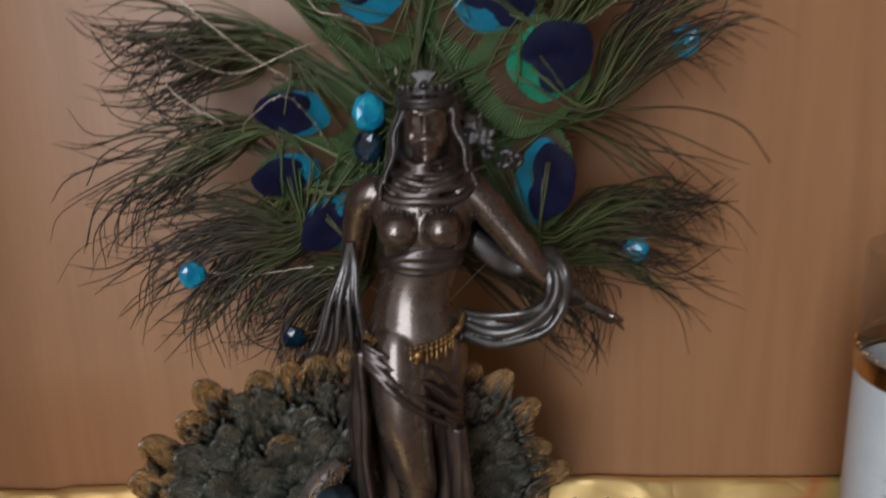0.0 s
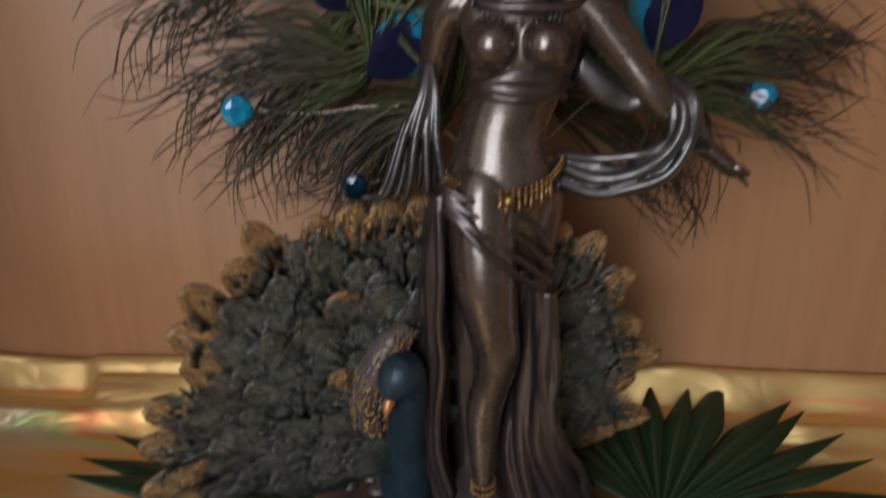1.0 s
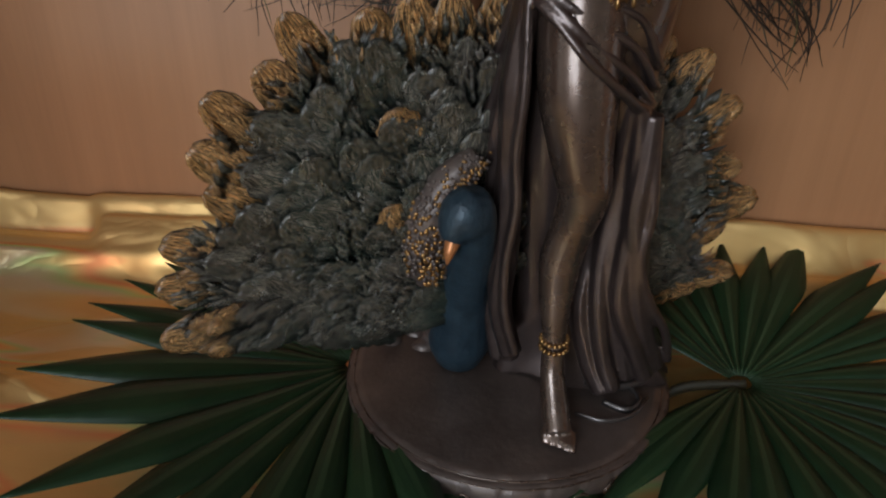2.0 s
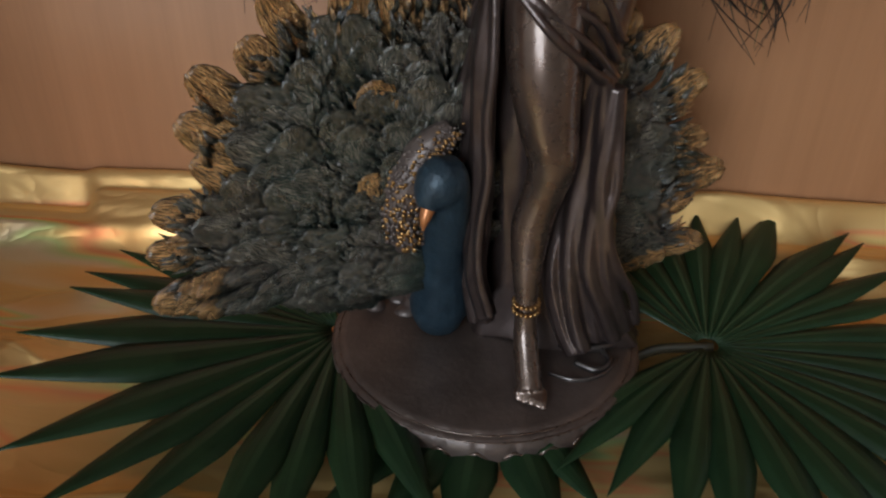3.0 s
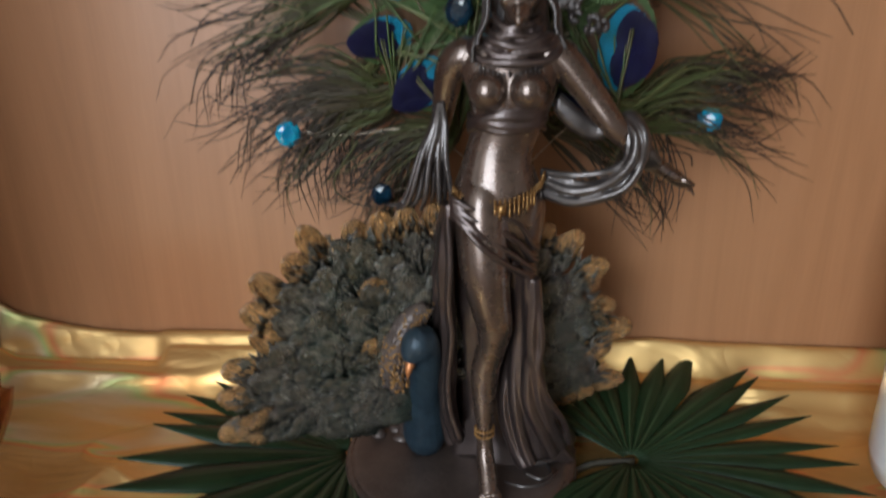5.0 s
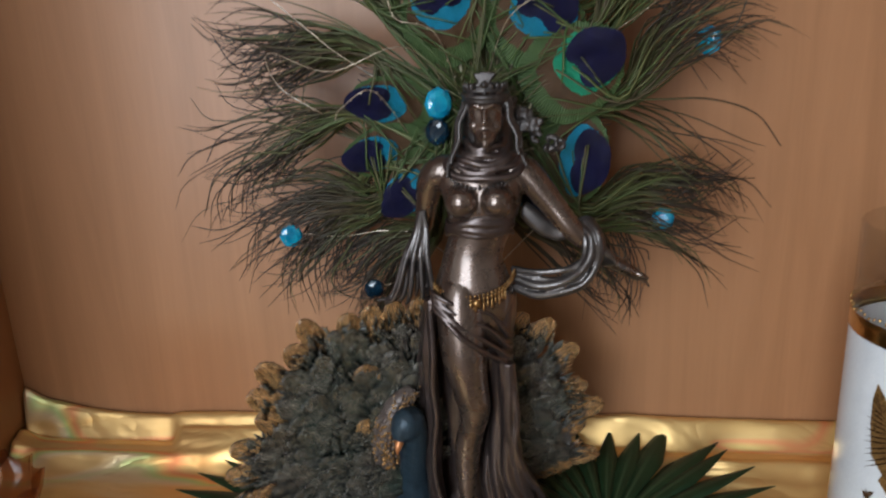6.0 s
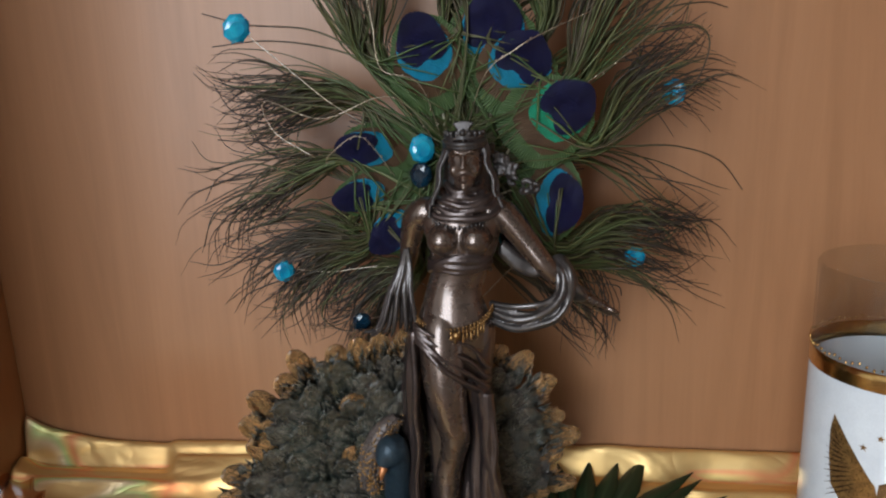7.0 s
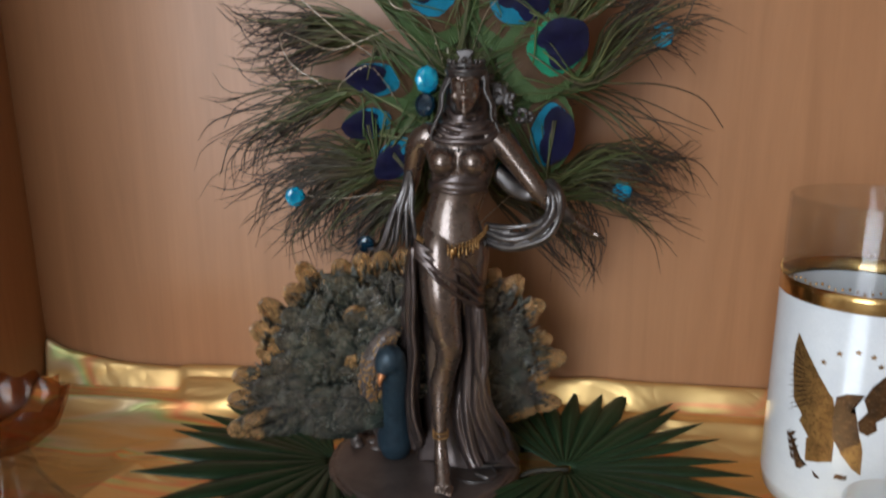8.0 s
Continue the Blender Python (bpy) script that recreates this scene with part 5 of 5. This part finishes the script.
# ---- printed tumbler ----
def tumbler():
    cx, cy, r, low, band, top = 0.249, 0.008, 0.0430, 0.004, 0.134, 0.184
    cup = thing("tumbler", (cx, cy, low), "tall tumbler with a milk-white body, gold band and gold bird print", "glass")
    bm = bmesh.new()
    lathe(bm, [(r - 0.009, low), (r - 0.003, low + 0.0015), (r - 0.0006, low + 0.006), (r, low + 0.014), (r, top - 0.001), (r - 0.0008, top), (r - 0.0016, top - 0.001), (r - 0.0016, low + 0.014), (r - 0.006, low + 0.009), (0.001, low + 0.008)], (cx, cy), 96, close=True)
    part("glass_wall", bm, GLASS, cup, "clear glass wall and rim")
    bm = bmesh.new()
    lathe(bm, [(r - 0.006, low + 0.0008), (r - 0.002, low + 0.003), (r + 0.0003, low + 0.0135), (r + 0.0003, band - 0.004), (r + 0.0001, band - 0.0038), (r + 0.0001, low + 0.0138)], (cx, cy), 96, close=False)
    coat = part("white_coat", bm, MILK, cup, "milk-white glossy coating")
    bm = bmesh.new()
    lathe(bm, [(r - 0.0019, band - 0.003), (r - 0.0019, low + 0.015), (r - 0.007, low + 0.010), (0.0008, low + 0.0095)], (cx, cy), 96, close=False)
    part("white_lining", bm, MILK, cup, "milk-white inner face")
    bm = bmesh.new()
    lathe(bm, [(r + 0.0006, band - 0.004), (r + 0.0008, band + 0.002), (r + 0.0006, band + 0.0055), (r + 0.0002, band + 0.0055), (r + 0.0002, band - 0.004)], (cx, cy), 96, close=False)
    for k in range(80):
        a = 2 * math.pi * k / 80
        ball(bm, (cx + (r + 0.0006) * math.cos(a), cy + (r + 0.0006) * math.sin(a), band + 0.0075 + 0.0008 * math.sin(k * 1.57)), (0.0007, 0.0007, 0.0009), seg=6)
    part("gold_band", bm, GILT_BAND, cup, "polished gold band with a scalloped edge")

    def decal(name, shapes, material, proud, label):
        """Flat printed shapes laid round the wall: u along it in metres from the motif's middle, v in height."""
        bm = bmesh.new()
        for pts in shapes:
            n = len(pts)
            mid = (sum(p[0] for p in pts) / n, sum(p[1] for p in pts) / n)
            put = lambda u, v: bm.verts.new((cx + (r + proud) * math.sin(MOTIF + u / r), cy - (r + proud) * math.cos(MOTIF + u / r), v))  # noqa: E731
            c, vs = put(*mid), [put(*p) for p in pts]
            for j in range(n):
                bm.faces.new((c, vs[j], vs[(j + 1) % n]))
        part(name, bm, material, coat, label)

    MOTIF = math.radians(-25)
    def mm(*pts):
        return [(u / 1000, v / 1000) for u, v in pts]

    # a spread bird: one wing up with cut feather ends, the other brown and bent, the body between
    gold = [mm((-28.4, 112), (-21.4, 102.6), (-14.5, 93), (-8, 84), (-9.2, 76), (-14, 68), (-20, 66), (-27, 74), (-29.5, 90), (-30, 103)),
            mm((-9.2, 76), (-5, 72), (-6, 62), (-11, 56), (-16, 56), (-22, 63), (-20, 68), (-13, 72)),
            mm((-16.8, 54), (-11, 63), (-3, 62), (-2.6, 45.6), (-9, 43), (-16.1, 41)),
            mm((0, 64), (9, 62), (10.8, 55), (11.4, 41), (7, 44), (4.6, 47), (0.4, 52))]
    gold.append(mm((-18, 92), (-10, 86), (-6, 82), (-4, 74), (-4, 60), (-12, 58), (-20, 70), (-22, 84)))
    brown = [mm((-4.4, 83.2), (0.1, 86), (8.3, 87), (4.3, 81), (6.6, 71), (9, 60), (0.4, 53), (-4, 60), (-5, 72)),
             mm((16.3, 98.6), (11, 92), (8, 84.7), (10.5, 78), (12, 70), (19.3, 76), (24, 86), (25, 100), (22, 108)),
             mm((10.5, 78), (6.6, 71.3), (8, 66), (12, 64.5), (16, 68), (14, 76))]
    quills = []
    for k in range(13):
        u = k / 12
        bx, bz = -12.5 - 11 * u, 79 + 20 * u
        tx, tz = -29.5 - 2.2 * math.sin(math.pi * u) + (0.6 if k % 2 else -0.6), 66 + 41 * u
        quills.append(mm((bx, bz), ((bx + tx) / 2, (bz + tz) / 2 + 0.55), (tx, tz), ((bx + tx) / 2, (bz + tz) / 2 - 0.55)))
    for k in range(9):
        bx, bz = -14 + 1.4 * k, 58 - 1.2 * (k % 3)
        quills.append(mm((bx, bz), (bx - 0.5, bz - 5), (bx - 1.2, bz - 10), (bx - 0.2, bz - 5)))
    decal("bird_plumage", gold, PRINT_GOLD, 0.0006, "gold printed plumage")
    decal("bird_body", brown + quills, PRINT_BROWN, 0.0009, "brown printed body and quills")
    stars = []
    for u, v in ((-18.5, 92), (-12.7, 100.4), (-5.7, 107.2), (2.7, 109.6), (9.8, 108.0), (13.6, 103.2)):
        stars.append(mm(*[(u + (2.0 if j % 2 == 0 else 0.8) * math.sin(2 * math.pi * j / 10), v + (2.0 if j % 2 == 0 else 0.8) * math.cos(2 * math.pi * j / 10)) for j in range(10)]))
    decal("star_print", stars, PRINT_GOLD, 0.0006, "arc of small printed stars")
    sprig = []
    for k in range(9):
        bz, side = 36.5 + 1.9 * k, (-1 if k % 2 else 1)
        bx = -21.5 - 0.62 * k
        sprig.append(mm((bx, bz), (bx + side * 2.2, bz + 0.8), (bx + side * 3.4, bz + 4.0), (bx + side * 0.8, bz + 3.2)))
    sprig.append(mm((-7.7, 33.2), (-20.7, 35), (-27.6, 55), (-27.0, 55), (-20, 36.4), (-7.7, 34.4)))
    sprig.extend(mm((u, 36), (u + 3.5, 37), (u + 4.0, 39.5), (u + 0.6, 39)) for u in (-1, 1.5))
    decal("sprig_print", sprig, PRINT_BROWN, 0.0006, "dark printed leaf sprig")
    return cup


tumbler()


# ---- other glass on the shelf ----
def votive(at, r, name, label, rim_material, high, ruffle):
    """A glass cup with a ruffled rim on a flared, ribbed foot."""
    cup = thing(name, (at[0], at[1], -0.002), label, "glass")
    seg = 96
    bm = bmesh.new()
    prof = [(0.34, 0.62), (0.62, 0.66), (0.88, 0.76), (0.98, 0.88), (1.02, 1.0), (0.98, 1.0), (0.93, 0.88), (0.83, 0.78), (0.58, 0.70), (0.02, 0.68)]
    rings = []
    for q, h in prof:
        w = ruffle * max(0, (h - 0.72) / 0.28)
        rings.append([(at[0] + r * (q + w * math.sin(12 * a)) * math.cos(a), at[1] + r * (q + w * math.sin(12 * a)) * math.sin(a), high * (h + 0.35 * w * math.sin(12 * a + 1.2))) for a in np.linspace(0, 2 * math.pi, seg, endpoint=False)])
    vs = loft(bm, rings)
    bm.faces.new(vs[0][::-1]), bm.faces.new(vs[-1])
    part("bowl", bm, rim_material, cup, "ruffled glass bowl")
    bm = bmesh.new()
    prof = [(0.92, 0.0), (0.92, 0.03), (0.70, 0.16), (0.46, 0.36), (0.34, 0.56), (0.36, 0.625)]
    rings = [[(at[0] + r * q * (1 + 0.07 * math.sin(10 * a)) * math.cos(a), at[1] + r * q * (1 + 0.07 * math.sin(10 * a)) * math.sin(a), -0.0015 + high * h) for a in np.linspace(0, 2 * math.pi, seg, endpoint=False)] for q, h in prof]
    vs = loft(bm, rings)
    bm.faces.new(vs[0][::-1]), bm.faces.new(vs[-1])
    part("foot", bm, FROST, cup, "clear ribbed glass foot")
    return cup


votive((-0.226, -0.070), 0.034, "glass_cup", "amber ruffled glass cup on a clear ribbed foot", AMBER, 0.076, 0.07)


def plain_glass(at, r, high, label, name="drinking_glass"):
    bm = bmesh.new()
    lathe(bm, [(r * 0.86, 0.001), (r * 0.92, 0.002), (r * 0.98, high * 0.5), (r, high), (r - 0.0014, high), (r * 0.98 - 0.002, high * 0.5), (r * 0.88 - 0.002, 0.008), (0.001, 0.007)], at, 72)
    return tagged(finish(name, bm, GLASS), label, "glass")


plain_glass((0.238, -0.100), 0.030, 0.060, "clear plain drinking glass before the tumbler")


def crystal(at, r, label):
    """A cut-crystal knob: faceted rings on a short foot."""
    bm = bmesh.new()
    rings = []
    for k, (q, z) in enumerate(((0.7, 0.0), (0.75, 0.15), (0.45, 0.35), (0.9, 0.75), (1.0, 1.05), (0.75, 1.4), (0.3, 1.6))):
        rings.append([(at[0] + r * q * math.cos(2 * math.pi * (j + 0.5 * (k % 2)) / 10), at[1] + r * q * math.sin(2 * math.pi * (j + 0.5 * (k % 2)) / 10), -0.001 + r * z) for j in range(10)])
    vs = loft(bm, rings)
    bm.faces.new(vs[0][::-1]), bm.faces.new(vs[-1])
    return tagged(finish("crystal_ornament", bm, GLASS, False), label, "ornament")


crystal((-0.026, -0.097), 0.0085, "small cut-crystal ornament on the gold foil")
plain_glass((-0.128, -0.122), 0.016, 0.012, "low clear glass dish on the gold foil", "glass_dish")
